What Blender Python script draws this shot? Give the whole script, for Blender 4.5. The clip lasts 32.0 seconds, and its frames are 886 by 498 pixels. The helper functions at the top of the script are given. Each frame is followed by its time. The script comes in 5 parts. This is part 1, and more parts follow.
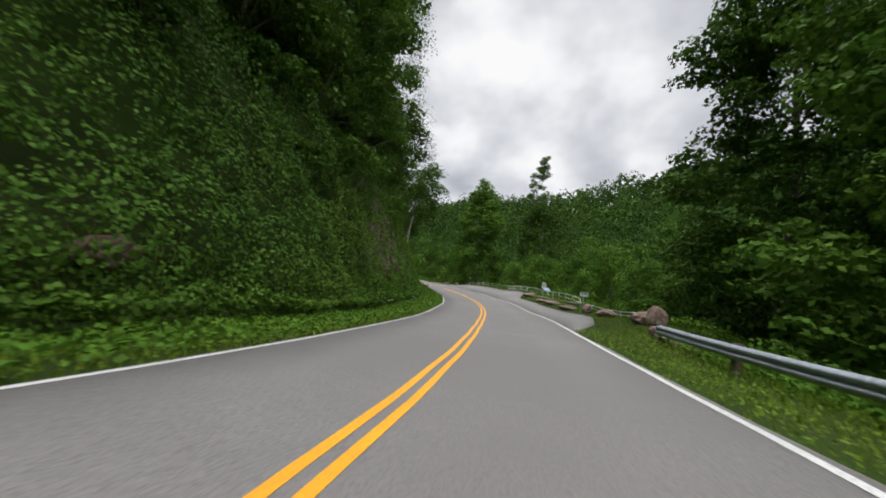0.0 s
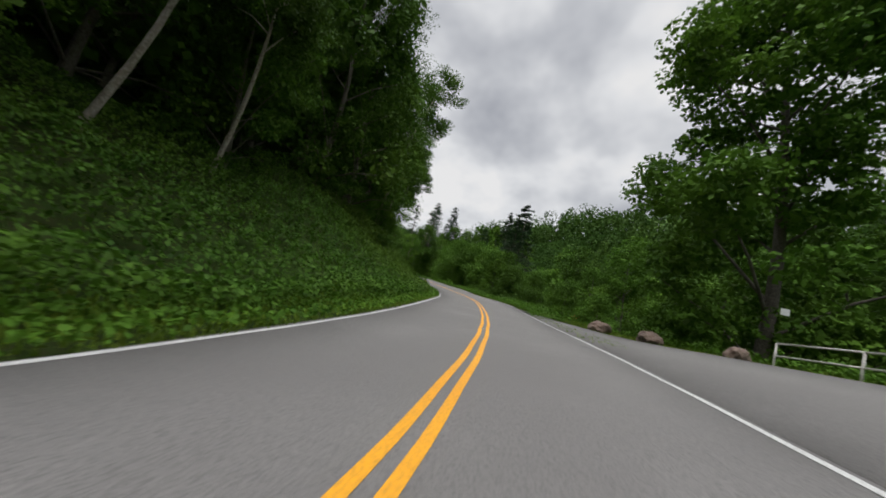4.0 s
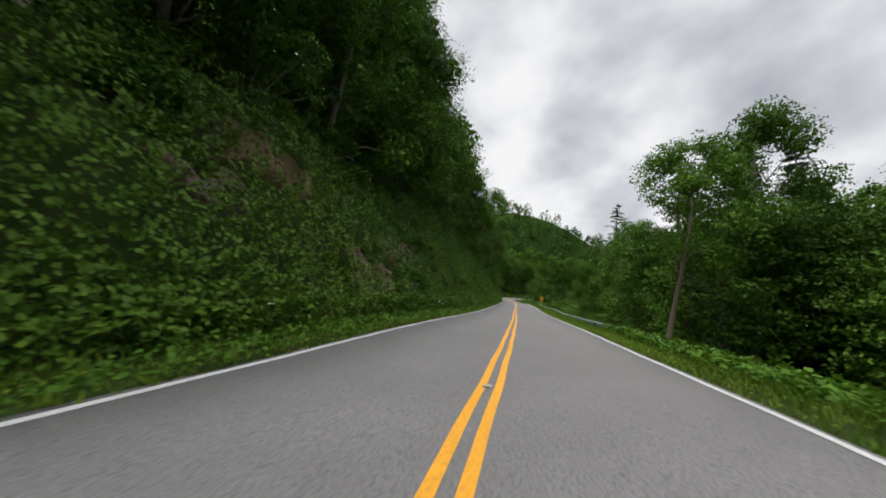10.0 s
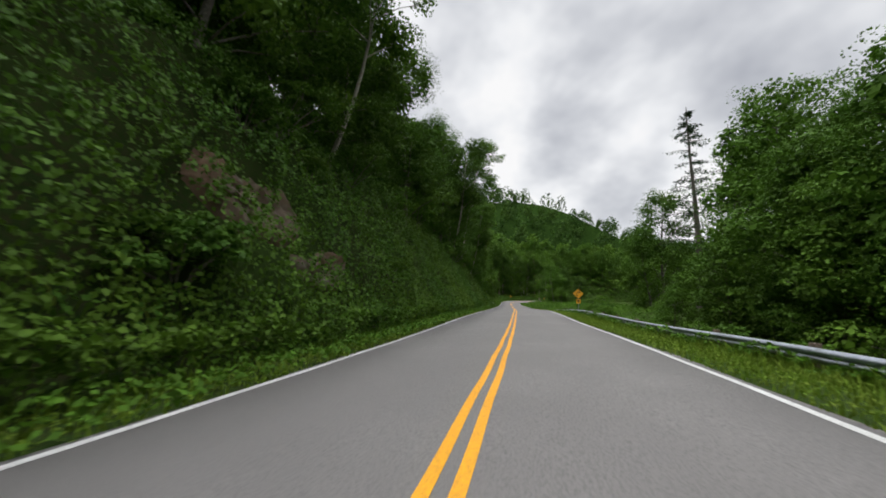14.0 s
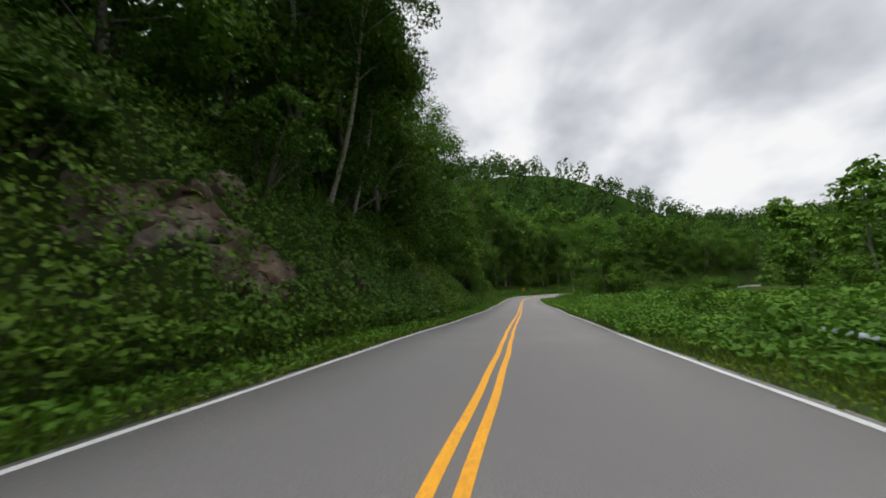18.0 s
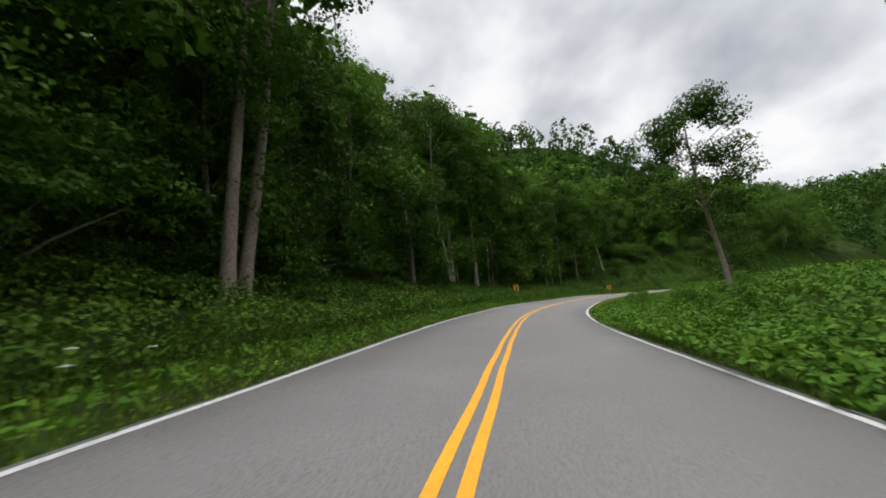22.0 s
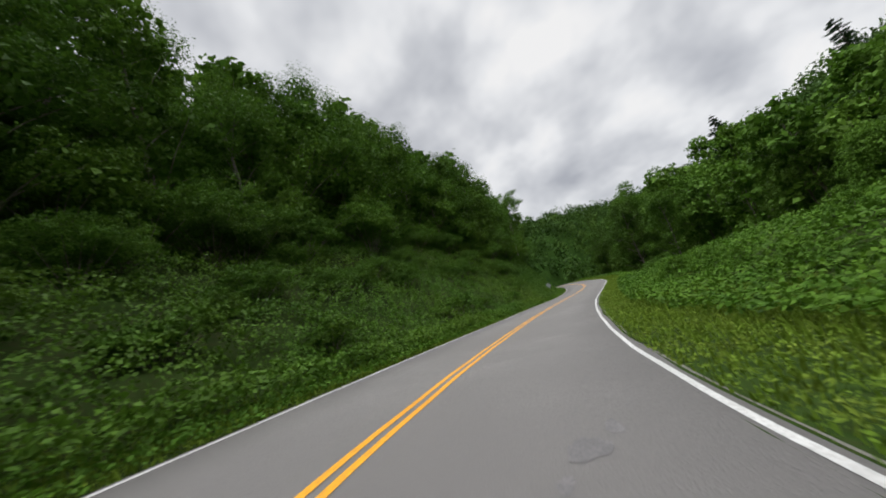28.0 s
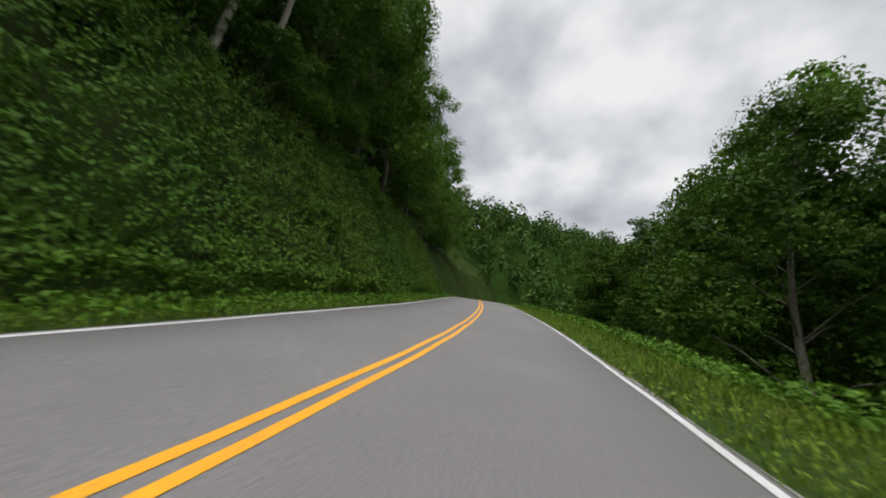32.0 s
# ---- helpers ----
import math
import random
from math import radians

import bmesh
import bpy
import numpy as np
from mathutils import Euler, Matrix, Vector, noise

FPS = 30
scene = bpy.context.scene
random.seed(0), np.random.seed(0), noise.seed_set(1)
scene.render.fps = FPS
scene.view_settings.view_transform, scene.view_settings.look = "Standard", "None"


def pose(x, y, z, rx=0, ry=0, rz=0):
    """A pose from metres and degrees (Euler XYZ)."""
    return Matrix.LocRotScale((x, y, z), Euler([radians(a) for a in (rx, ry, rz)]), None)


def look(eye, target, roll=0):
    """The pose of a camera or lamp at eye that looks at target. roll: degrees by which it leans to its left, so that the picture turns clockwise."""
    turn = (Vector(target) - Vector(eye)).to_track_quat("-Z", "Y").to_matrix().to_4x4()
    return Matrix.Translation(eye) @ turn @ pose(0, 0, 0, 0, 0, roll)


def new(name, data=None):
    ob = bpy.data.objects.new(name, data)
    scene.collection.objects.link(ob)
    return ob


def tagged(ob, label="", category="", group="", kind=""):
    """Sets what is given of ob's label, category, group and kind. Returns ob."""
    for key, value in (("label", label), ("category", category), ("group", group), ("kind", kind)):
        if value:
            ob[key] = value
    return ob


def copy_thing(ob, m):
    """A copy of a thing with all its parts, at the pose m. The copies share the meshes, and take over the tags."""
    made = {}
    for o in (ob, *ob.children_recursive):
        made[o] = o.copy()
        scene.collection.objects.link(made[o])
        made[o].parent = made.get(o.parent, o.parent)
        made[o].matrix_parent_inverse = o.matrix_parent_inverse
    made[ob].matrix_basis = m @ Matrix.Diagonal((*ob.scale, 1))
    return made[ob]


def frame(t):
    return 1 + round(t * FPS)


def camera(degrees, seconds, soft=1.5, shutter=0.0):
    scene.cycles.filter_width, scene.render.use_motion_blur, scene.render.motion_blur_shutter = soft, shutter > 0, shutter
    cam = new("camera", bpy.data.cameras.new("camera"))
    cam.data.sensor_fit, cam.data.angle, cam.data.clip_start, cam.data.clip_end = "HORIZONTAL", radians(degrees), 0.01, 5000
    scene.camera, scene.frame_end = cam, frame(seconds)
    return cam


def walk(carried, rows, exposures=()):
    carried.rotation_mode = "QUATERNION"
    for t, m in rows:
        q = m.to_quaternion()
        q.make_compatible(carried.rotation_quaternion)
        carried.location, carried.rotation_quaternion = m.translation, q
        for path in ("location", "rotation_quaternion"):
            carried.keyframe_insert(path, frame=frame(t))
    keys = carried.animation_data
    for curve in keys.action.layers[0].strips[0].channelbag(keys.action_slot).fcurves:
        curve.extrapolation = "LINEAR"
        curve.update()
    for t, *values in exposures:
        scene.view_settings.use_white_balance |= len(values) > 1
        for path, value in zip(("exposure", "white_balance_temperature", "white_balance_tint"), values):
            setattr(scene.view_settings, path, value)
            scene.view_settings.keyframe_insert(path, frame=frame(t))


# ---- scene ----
# a motorcycle's ride along a two-lane mountain road
cam = camera(104.7, 32.0, soft=1.8, shutter=0.1)
walk(cam, (
    (0.0, pose(0.556, -9.435, 1.455, 94.88, -8.87, 9.13)),
    (0.5, pose(0.863, -1.292, 1.216, 94.03, -11.83, 10.52)),
    (1.0, pose(0.967, 6.858, 1.013, 94.00, -14.51, 14.46)),
    (1.5, pose(0.690, 15.071, 0.951, 93.49, -15.22, 18.76)),
    (2.0, pose(-0.379, 23.245, 0.816, 94.81, -14.13, 21.96)),
    (2.5, pose(-1.798, 31.066, 0.745, 94.62, -14.32, 24.12)),
    (3.0, pose(-3.540, 38.609, 0.739, 95.56, -14.00, 27.88)),
    (3.5, pose(-5.577, 46.115, 0.809, 95.86, -11.90, 31.38)),
    (4.0, pose(-8.298, 53.749, 0.702, 95.28, -14.68, 34.43)),
    (4.5, pose(-11.178, 60.822, 0.704, 95.63, -14.10, 38.20)),
    (6.5, pose(-25.404, 85.360, 0.763, 95.13, -13.77, 52.14)),
    (7.0, pose(-30.031, 90.894, 0.765, 95.72, -12.05, 55.15)),
    (7.5, pose(-34.980, 96.281, 0.783, 95.30, -13.03, 56.67)),
    (8.0, pose(-40.325, 101.315, 0.798, 95.72, -14.68, 61.84)),
    (8.5, pose(-46.069, 106.012, 0.899, 94.61, -15.45, 65.73)),
    (9.0, pose(-51.960, 110.331, 0.983, 95.01, -14.87, 69.95)),
    (9.5, pose(-58.057, 114.259, 1.040, 95.40, -12.02, 73.35)),
    (10.0, pose(-64.338, 117.825, 1.054, 96.51, -7.34, 75.77)),
    (10.5, pose(-70.686, 121.257, 1.050, 97.34, -2.77, 75.99)),
    (11.0, pose(-76.901, 124.542, 0.987, 97.47, -1.06, 76.40)),
    (11.5, pose(-83.111, 127.670, 0.886, 97.33, -1.45, 76.70)),
    (12.0, pose(-89.356, 130.770, 0.775, 97.61, -2.50, 77.37)),
    (12.5, pose(-95.519, 133.775, 0.714, 97.94, -0.90, 77.12)),
    (13.0, pose(-101.613, 136.763, 0.681, 98.33, 0.32, 76.88)),
    (13.5, pose(-107.615, 139.804, 0.715, 98.00, -0.69, 75.48)),
    (14.0, pose(-113.661, 142.924, 0.723, 98.16, -1.77, 76.81)),
    (14.5, pose(-119.474, 145.921, 0.724, 98.29, -1.99, 77.63)),
    (16.5, pose(-144.835, 158.216, 0.856, 97.22, -2.48, 79.40)),
    (17.0, pose(-151.655, 161.322, 0.739, 97.40, -1.14, 79.70)),
    (17.5, pose(-158.727, 164.605, 0.653, 97.55, 0.50, 79.27)),
    (18.0, pose(-165.843, 167.668, 0.538, 98.10, 1.50, 79.54)),
    (18.5, pose(-172.662, 170.610, 0.451, 98.33, 1.73, 79.31)),
    (19.0, pose(-179.752, 173.843, 0.390, 98.43, 0.17, 79.34)),
    (19.5, pose(-186.897, 177.015, 0.363, 98.24, -0.51, 79.42)),
    (20.0, pose(-193.892, 180.102, 0.330, 98.67, -0.74, 80.62)),
    (20.5, pose(-200.714, 183.060, 0.364, 99.08, 1.38, 80.57)),
    (21.0, pose(-207.401, 185.889, 0.400, 99.79, 2.70, 80.24)),
    (21.5, pose(-213.936, 188.944, 0.453, 99.78, 3.86, 79.41)),
    (22.0, pose(-220.380, 191.763, 0.505, 99.96, 4.66, 78.84)),
    (22.5, pose(-226.437, 194.686, 0.604, 100.68, 6.87, 77.97)),
    (23.0, pose(-232.414, 197.737, 0.651, 101.83, 11.73, 76.22)),
    (23.5, pose(-238.182, 201.133, 0.719, 102.59, 16.41, 72.62)),
    (24.0, pose(-243.830, 204.999, 0.777, 103.46, 16.94, 68.98)),
    (24.5, pose(-249.190, 209.321, 0.900, 103.64, 17.27, 66.49)),
    (26.5, pose(-267.935, 231.182, 1.399, 101.74, 14.20, 52.96)),
    (27.0, pose(-272.051, 236.665, 1.377, 102.02, 14.76, 47.02)),
    (27.5, pose(-275.729, 242.578, 1.297, 102.28, 17.21, 39.99)),
    (28.0, pose(-278.789, 248.961, 1.193, 103.61, 18.65, 36.48)),
    (28.5, pose(-281.229, 255.676, 1.130, 103.24, 19.03, 30.81)),
    (29.0, pose(-283.108, 263.276, 1.101, 103.40, 17.18, 27.55)),
    (29.5, pose(-284.854, 271.634, 1.181, 102.17, 13.90, 23.33)),
    (30.0, pose(-286.308, 280.687, 1.263, 101.80, 9.84, 21.39)),
    (30.5, pose(-287.608, 290.200, 1.356, 100.38, 4.46, 19.78)),
    (31.0, pose(-289.153, 300.107, 1.420, 99.76, -2.66, 22.09)),
    (31.5, pose(-291.301, 310.012, 1.657, 100.45, -6.71, 25.97)),
    (32.0, pose(-293.700, 320.150, 1.864, 98.90, -6.87, 29.95)),
), ((0.0, 0.06), (2.0, -0.06), (3.0, -0.15), (4.2, -0.22), (6.8, -0.15), (8.5, -0.08), (12.0, 0.05), (14.0, 0.04), (20.0, 0.0), (23.0, 0.1), (24.0, -0.02), (28.0, -0.08), (30.0, -0.26), (32.0, -0.1)))

# ---- the road's line: heading (degrees), slope and cross-fall at steps along it ----
HEAD_S = np.concatenate([[-60, -30], np.arange(-8, 608, 8)])
HEAD = [-15.8, -9.8, -3.8, -0.8, 0.7, 4.3, 8.4, 12.1, 14.7, 18.1, 21.0, 25.7, 29.0, 31.0, 35.1, 40.7, 44.6, 47.9, 52.5, 56.8, 59.5, 62.0, 62.8, 63.0, 63.8, 64.0, 62.9, 63.6, 63.3, 63.9, 64.5, 64.5, 64.9, 65.3, 65.9, 65.7, 66.9, 65.5, 66.0, 66.7, 66.2, 66.4, 65.8, 65.5, 63.1, 58.4, 53.6, 48.6, 41.6, 37.7, 38.0, 34.2, 27.6, 21.9, 15.0, 12.3, 8.5, 8.2, 7.9, 7.6, 10.3, 13.1, 15.3, 18.9, 21.6, 23.5, 24.6, 24.8, 24.3, 23.4, 22.1, 20.2, 17.9, 15.2, 12.2, 9.1, 5.8, 2.5, -0.9]
SLOPE_S = np.concatenate([[-60, -30], np.arange(-8, 608, 8)])
SLOPE = [0.0, -0.01, -0.0444, -0.0248, -0.0168, -0.0109, -0.0074, -0.0039, -0.0008, 0.0033, 0.0032, 0.0003, 0.0021, 0.0021, -0.0008, -0.0024, 0.0045, 0.0112, 0.0107, 0.0066, 0.0016, -0.0032, -0.0086, -0.0164, -0.0143, -0.0085, -0.0001, 0.0056, 0.0022, 0.0021, 0.0081, 0.0049, -0.0077, -0.0142, -0.0103, -0.0100, -0.0079, -0.0075, -0.0013, 0.0016, 0.0047, 0.0064, 0.0136, 0.0169, 0.0185, 0.0207, 0.0173, 0.0203, 0.0259, 0.0171, -0.0008, -0.0099, -0.0069, -0.0069, -0.0029, 0.0005, 0.0037, 0.0006, 0.0030, 0.0102, 0.0170, 0.0250, 0.0311, 0.0397, 0.0450, 0.0451, 0.0406, 0.0339, 0.0262, 0.0183, 0.0112, 0.0057, 0.0018, -0.0006, -0.0019, -0.0024, -0.0025, -0.0023, -0.0020]
BANK = [-0.06, -0.09, -0.101, -0.104, -0.131, -0.091, -0.140, -0.105, -0.152, -0.118, -0.132, -0.104, -0.070, -0.079, -0.124, -0.103, -0.070, -0.111, -0.074, -0.091, -0.056, -0.069, -0.040, -0.043, -0.040, -0.041, -0.038, -0.023, -0.046, -0.042, -0.021, -0.028, -0.037, -0.030, -0.003, -0.001, 0.015, -0.004, 0.015, -0.010, 0.022, 0.020, 0.053, 0.066, 0.096, 0.103, 0.122, 0.109, 0.081, 0.084, 0.078, 0.079, 0.073, 0.135, 0.124, 0.108, 0.079, 0.071, 0.053, 0.027, 0.036, 0.035, 0.016, 0.048, 0.045, 0.046, 0.040, 0.035, 0.031, 0.026, 0.020, 0.016, 0.012, 0.010, 0.008, 0.006, 0.005, 0.005, 0.005]


# ---- world, sun ----
def socket_link(nt, a, b):
    nt.links.new(a, b)


def make_world():
    w = bpy.data.worlds.new("overcast_sky")
    scene.world = w
    w.use_nodes = True
    nt = w.node_tree
    nt.nodes.clear()
    N = nt.nodes.new
    out, bg = N("ShaderNodeOutputWorld"), N("ShaderNodeBackground")
    sky = N("ShaderNodeTexSky")
    sky.sky_type, sky.sun_disc = "NISHITA", False
    sky.sun_elevation, sky.sun_rotation = radians(62), radians(200)
    tc, sep = N("ShaderNodeTexCoord"), N("ShaderNodeSeparateXYZ")
    socket_link(nt, tc.outputs["Generated"], sep.inputs[0])
    # cloud deck: directions laid out on a flat layer overhead
    up = N("ShaderNodeMath"); up.operation = "ADD"; up.inputs[1].default_value = 0.75
    upm = N("ShaderNodeMath"); upm.operation = "MAXIMUM"; upm.inputs[1].default_value = 0.6
    socket_link(nt, sep.outputs[2], up.inputs[0]); socket_link(nt, up.outputs[0], upm.inputs[0])
    div = N("ShaderNodeVectorMath"); div.operation = "DIVIDE"
    comb = N("ShaderNodeCombineXYZ")
    for i in range(3):
        socket_link(nt, upm.outputs[0], comb.inputs[i])
    socket_link(nt, tc.outputs["Generated"], div.inputs[0]); socket_link(nt, comb.outputs[0], div.inputs[1])
    big = N("ShaderNodeTexNoise"); big.inputs["Scale"].default_value = 3.4; big.inputs["Detail"].default_value = 4
    big.inputs["Roughness"].default_value = 0.5; big.inputs["Distortion"].default_value = 0.08
    socket_link(nt, div.outputs[0], big.inputs["Vector"])
    ramp = N("ShaderNodeValToRGB")
    cr = ramp.color_ramp
    cr.elements[0].position, cr.elements[0].color = 0.34, (0.45, 0.465, 0.51, 1)
    cr.elements[1].position, cr.elements[1].color = 0.61, (0.97, 0.965, 0.965, 1)
    e = cr.elements.new(0.46); e.color = (0.66, 0.675, 0.71, 1)
    e = cr.elements.new(0.55); e.color = (0.87, 0.88, 0.90, 1)
    socket_link(nt, big.outputs["Fac"], ramp.inputs[0])
    # an overcast sky brightens towards the zenith
    zen = N("ShaderNodeMapRange"); zen.inputs[1].default_value, zen.inputs[2].default_value = 0.80, 1.0
    zen.inputs[3].default_value, zen.inputs[4].default_value = 1.0, SKY_ZENITH
    socket_link(nt, sep.outputs[2], zen.inputs[0])
    mul = N("ShaderNodeVectorMath"); mul.operation = "SCALE"
    socket_link(nt, ramp.outputs[0], mul.inputs[0]); socket_link(nt, zen.outputs[0], mul.inputs["Scale"])
    sk = N("ShaderNodeVectorMath"); sk.operation = "SCALE"; sk.inputs["Scale"].default_value = 0.1
    socket_link(nt, sky.outputs[0], sk.inputs[0])
    mix = N("ShaderNodeMix"); mix.data_type = "RGBA"; mix.inputs[0].default_value = 0.94
    socket_link(nt, sk.outputs[0], mix.inputs[6]); socket_link(nt, mul.outputs[0], mix.inputs[7])
    socket_link(nt, mix.outputs[2], bg.inputs[0])
    bg.inputs[1].default_value = 1.0
    socket_link(nt, bg.outputs[0], out.inputs[0])


SKY_ZENITH = 8.2
make_world()
sun_data = bpy.data.lights.new("sun", "SUN")
sun_data.energy, sun_data.angle, sun_data.color = 1.3, radians(30), (1.0, 0.97, 0.92)
sun = new("sun", sun_data)
sun.matrix_world = look((0, 0, 100), (-12, 30, 40))


# ---- materials ----
def material(name, base, rough=0.6, metal=0.0, var=(), noise_scale=3.0, fine=40.0, bump=0.0, bump_scale=60.0, rand=0.0, island=0.0,
             translucent=0.0, spec=0.5, tip=None):
    """Procedural surface: base colour, blotches at two scales (var: other colours), random shade by object or island, fine relief."""
    m = bpy.data.materials.new(name)
    m.use_nodes = True
    nt = m.node_tree
    N = nt.nodes.new
    b = nt.nodes["Principled BSDF"]
    b.inputs["Roughness"].default_value, b.inputs["Metallic"].default_value = rough, metal
    b.inputs["Specular IOR Level"].default_value = spec
    tc = N("ShaderNodeTexCoord")
    col = N("ShaderNodeRGB"); col.outputs[0].default_value = (*base, 1)
    cur = col.outputs[0]
    for i, c in enumerate(var):
        n = N("ShaderNodeTexNoise"); n.inputs["Scale"].default_value = (noise_scale, fine, noise_scale * 0.23)[i % 3]
        n.inputs["Detail"].default_value = 5
        socket_link(nt, tc.outputs["Object"], n.inputs["Vector"])
        r = N("ShaderNodeMapRange"); r.inputs[1].default_value, r.inputs[2].default_value = 0.42, 0.68
        socket_link(nt, n.outputs["Fac"], r.inputs[0])
        mx = N("ShaderNodeMix"); mx.data_type = "RGBA"
        socket_link(nt, r.outputs[0], mx.inputs[0]); socket_link(nt, cur, mx.inputs[6]); mx.inputs[7].default_value = (*c, 1)
        cur = mx.outputs[2]
    if rand or island:
        val = None
        for amount, node, sock in ((rand, "ShaderNodeObjectInfo", "Random"), (island, "ShaderNodeNewGeometry", "Random Per Island")):
            if amount:
                o = N(node)
                r = N("ShaderNodeMapRange"); r.inputs[3].default_value, r.inputs[4].default_value = 1 - amount, 1 + amount
                socket_link(nt, o.outputs[sock], r.inputs[0])
                if val is None:
                    val = r.outputs[0]
                else:
                    p = N("ShaderNodeMath"); p.operation = "MULTIPLY"
                    socket_link(nt, val, p.inputs[0]); socket_link(nt, r.outputs[0], p.inputs[1]); val = p.outputs[0]
        sc = N("ShaderNodeVectorMath"); sc.operation = "SCALE"
        socket_link(nt, cur, sc.inputs[0]); socket_link(nt, val, sc.inputs["Scale"]); cur = sc.outputs[0]
    if tip and island:
        o = N("ShaderNodeNewGeometry"); r = N("ShaderNodeMapRange")
        r.inputs[1].default_value, r.inputs[2].default_value = 0.80, 1.15
        socket_link(nt, o.outputs["Random Per Island"], r.inputs[0])
        mx = N("ShaderNodeMix"); mx.data_type = "RGBA"
        socket_link(nt, r.outputs[0], mx.inputs[0]); socket_link(nt, cur, mx.inputs[6]); mx.inputs[7].default_value = (*tip, 1)
        cur = mx.outputs[2]
    socket_link(nt, cur, b.inputs["Base Color"])
    if bump:
        n = N("ShaderNodeTexNoise"); n.inputs["Scale"].default_value = bump_scale; n.inputs["Detail"].default_value = 6
        socket_link(nt, tc.outputs["Object"], n.inputs["Vector"])
        bp = N("ShaderNodeBump"); bp.inputs["Strength"].default_value = bump; bp.inputs["Distance"].default_value = 0.02
        socket_link(nt, n.outputs["Fac"], bp.inputs["Height"]); socket_link(nt, bp.outputs[0], b.inputs["Normal"])
    if translucent:
        t = N("ShaderNodeBsdfTranslucent"); ms = N("ShaderNodeMixShader"); ms.inputs[0].default_value = translucent
        socket_link(nt, cur, t.inputs[0]); socket_link(nt, b.outputs[0], ms.inputs[1]); socket_link(nt, t.outputs[0], ms.inputs[2])
        socket_link(nt, ms.outputs[0], nt.nodes["Material Output"].inputs[0])
    return m


M_ASPHALT = material("asphalt", (0.196, 0.188, 0.180), 0.88, var=((0.226, 0.217, 0.208), (0.112, 0.108, 0.105), (0.158, 0.151, 0.145)),
                     noise_scale=0.6, fine=42.0, bump=0.7, bump_scale=60.0, spec=0.25)
M_WHITE = material("white_road_paint", (0.58, 0.58, 0.565), 0.7, var=((0.48, 0.48, 0.465), (0.36, 0.355, 0.345)), noise_scale=1.2, fine=30.0, bump=0.3)
M_YELLOW = material("yellow_road_paint", (0.82, 0.36, 0.004), 0.65, var=((0.74, 0.31, 0.006), (0.55, 0.26, 0.02)), noise_scale=0.9, fine=35.0, bump=0.3)
# leaf litter, its colour darkened to stand in for shade between the vine leaves
M_SOIL = material("shade_dark_leaf_litter", (0.028, 0.047, 0.012), 0.98, var=((0.019, 0.036, 0.010), (0.035, 0.035, 0.016), (0.032, 0.060, 0.013)), noise_scale=0.8, fine=9.0,
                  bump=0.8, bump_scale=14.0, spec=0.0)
# hill floor in a dark green that passes for shaded foliage between crowns
M_HILL = material("shade_green_hill_floor", (0.018, 0.040, 0.008), 0.98, var=((0.014, 0.032, 0.007), (0.026, 0.052, 0.010)), noise_scale=0.08, fine=0.5, bump=0.5, bump_scale=2.0, spec=0.0)
M_GRAVEL = material("gravel_shoulder", (0.15, 0.142, 0.125), 0.95, var=((0.10, 0.095, 0.08), (0.22, 0.21, 0.19)), noise_scale=2.0, fine=45.0, bump=0.8, bump_scale=70.0)
M_VINE = material("vine_leaves", (0.058, 0.132, 0.014), 0.58, var=((0.036, 0.092, 0.011), (0.072, 0.150, 0.016), (0.090, 0.158, 0.016)), noise_scale=0.35, fine=1.6,
                  island=0.30, translucent=0.25, spec=0.10)
M_VINE_LIGHT = material("kudzu_leaves", (0.074, 0.162, 0.014), 0.62, var=((0.046, 0.118, 0.012), (0.095, 0.182, 0.016), (0.060, 0.136, 0.013)), noise_scale=0.3, fine=1.4,
                        island=0.28, translucent=0.26, spec=0.10)
M_GRASS = material("grass_blades", (0.118, 0.200, 0.021), 0.75, var=((0.085, 0.170, 0.014), (0.165, 0.215, 0.034), (0.13, 0.20, 0.02)), noise_scale=0.4, fine=2.5,
                   island=0.3, translucent=0.25, spec=0.08)
M_LEAF = material("tree_leaves", (0.062, 0.134, 0.015), 0.65, var=((0.044, 0.106, 0.012), (0.072, 0.148, 0.016), (0.090, 0.168, 0.018)), noise_scale=0.5, fine=0.9, island=0.3, rand=0.35, translucent=0.24, spec=0.12)
M_LEAF_LIGHT = material("pale_tree_leaves", (0.068, 0.142, 0.015), 0.65, var=((0.050, 0.112, 0.012), (0.062, 0.132, 0.014), (0.088, 0.164, 0.018)), noise_scale=0.5, fine=0.9, island=0.3, rand=0.3, translucent=0.28, spec=0.12)
M_NEEDLE = material("conifer_needles", (0.024, 0.064, 0.018), 0.6, var=((0.02, 0.05, 0.016),), noise_scale=0.7, island=0.35, rand=0.2, translucent=0.1, spec=0.2)
M_FAR = material("hill_woods_leaves", (0.046, 0.100, 0.014), 0.65, var=((0.025, 0.064, 0.011), (0.082, 0.142, 0.020), (0.034, 0.080, 0.013)), noise_scale=0.13, fine=0.06, island=0.28,
                 translucent=0.16, spec=0.10)
M_BARK = material("grey_bark", (0.115, 0.10, 0.082), 0.9, var=((0.065, 0.056, 0.046), (0.18, 0.165, 0.14)), noise_scale=2.2, fine=14.0, bump=0.8, bump_scale=18.0, rand=0.25)
M_BARK_PALE = material("pale_bark", (0.34, 0.30, 0.25), 0.9, var=((0.22, 0.19, 0.15), (0.46, 0.43, 0.38)), noise_scale=1.6, fine=10.0, bump=0.6, bump_scale=16.0, rand=0.2)
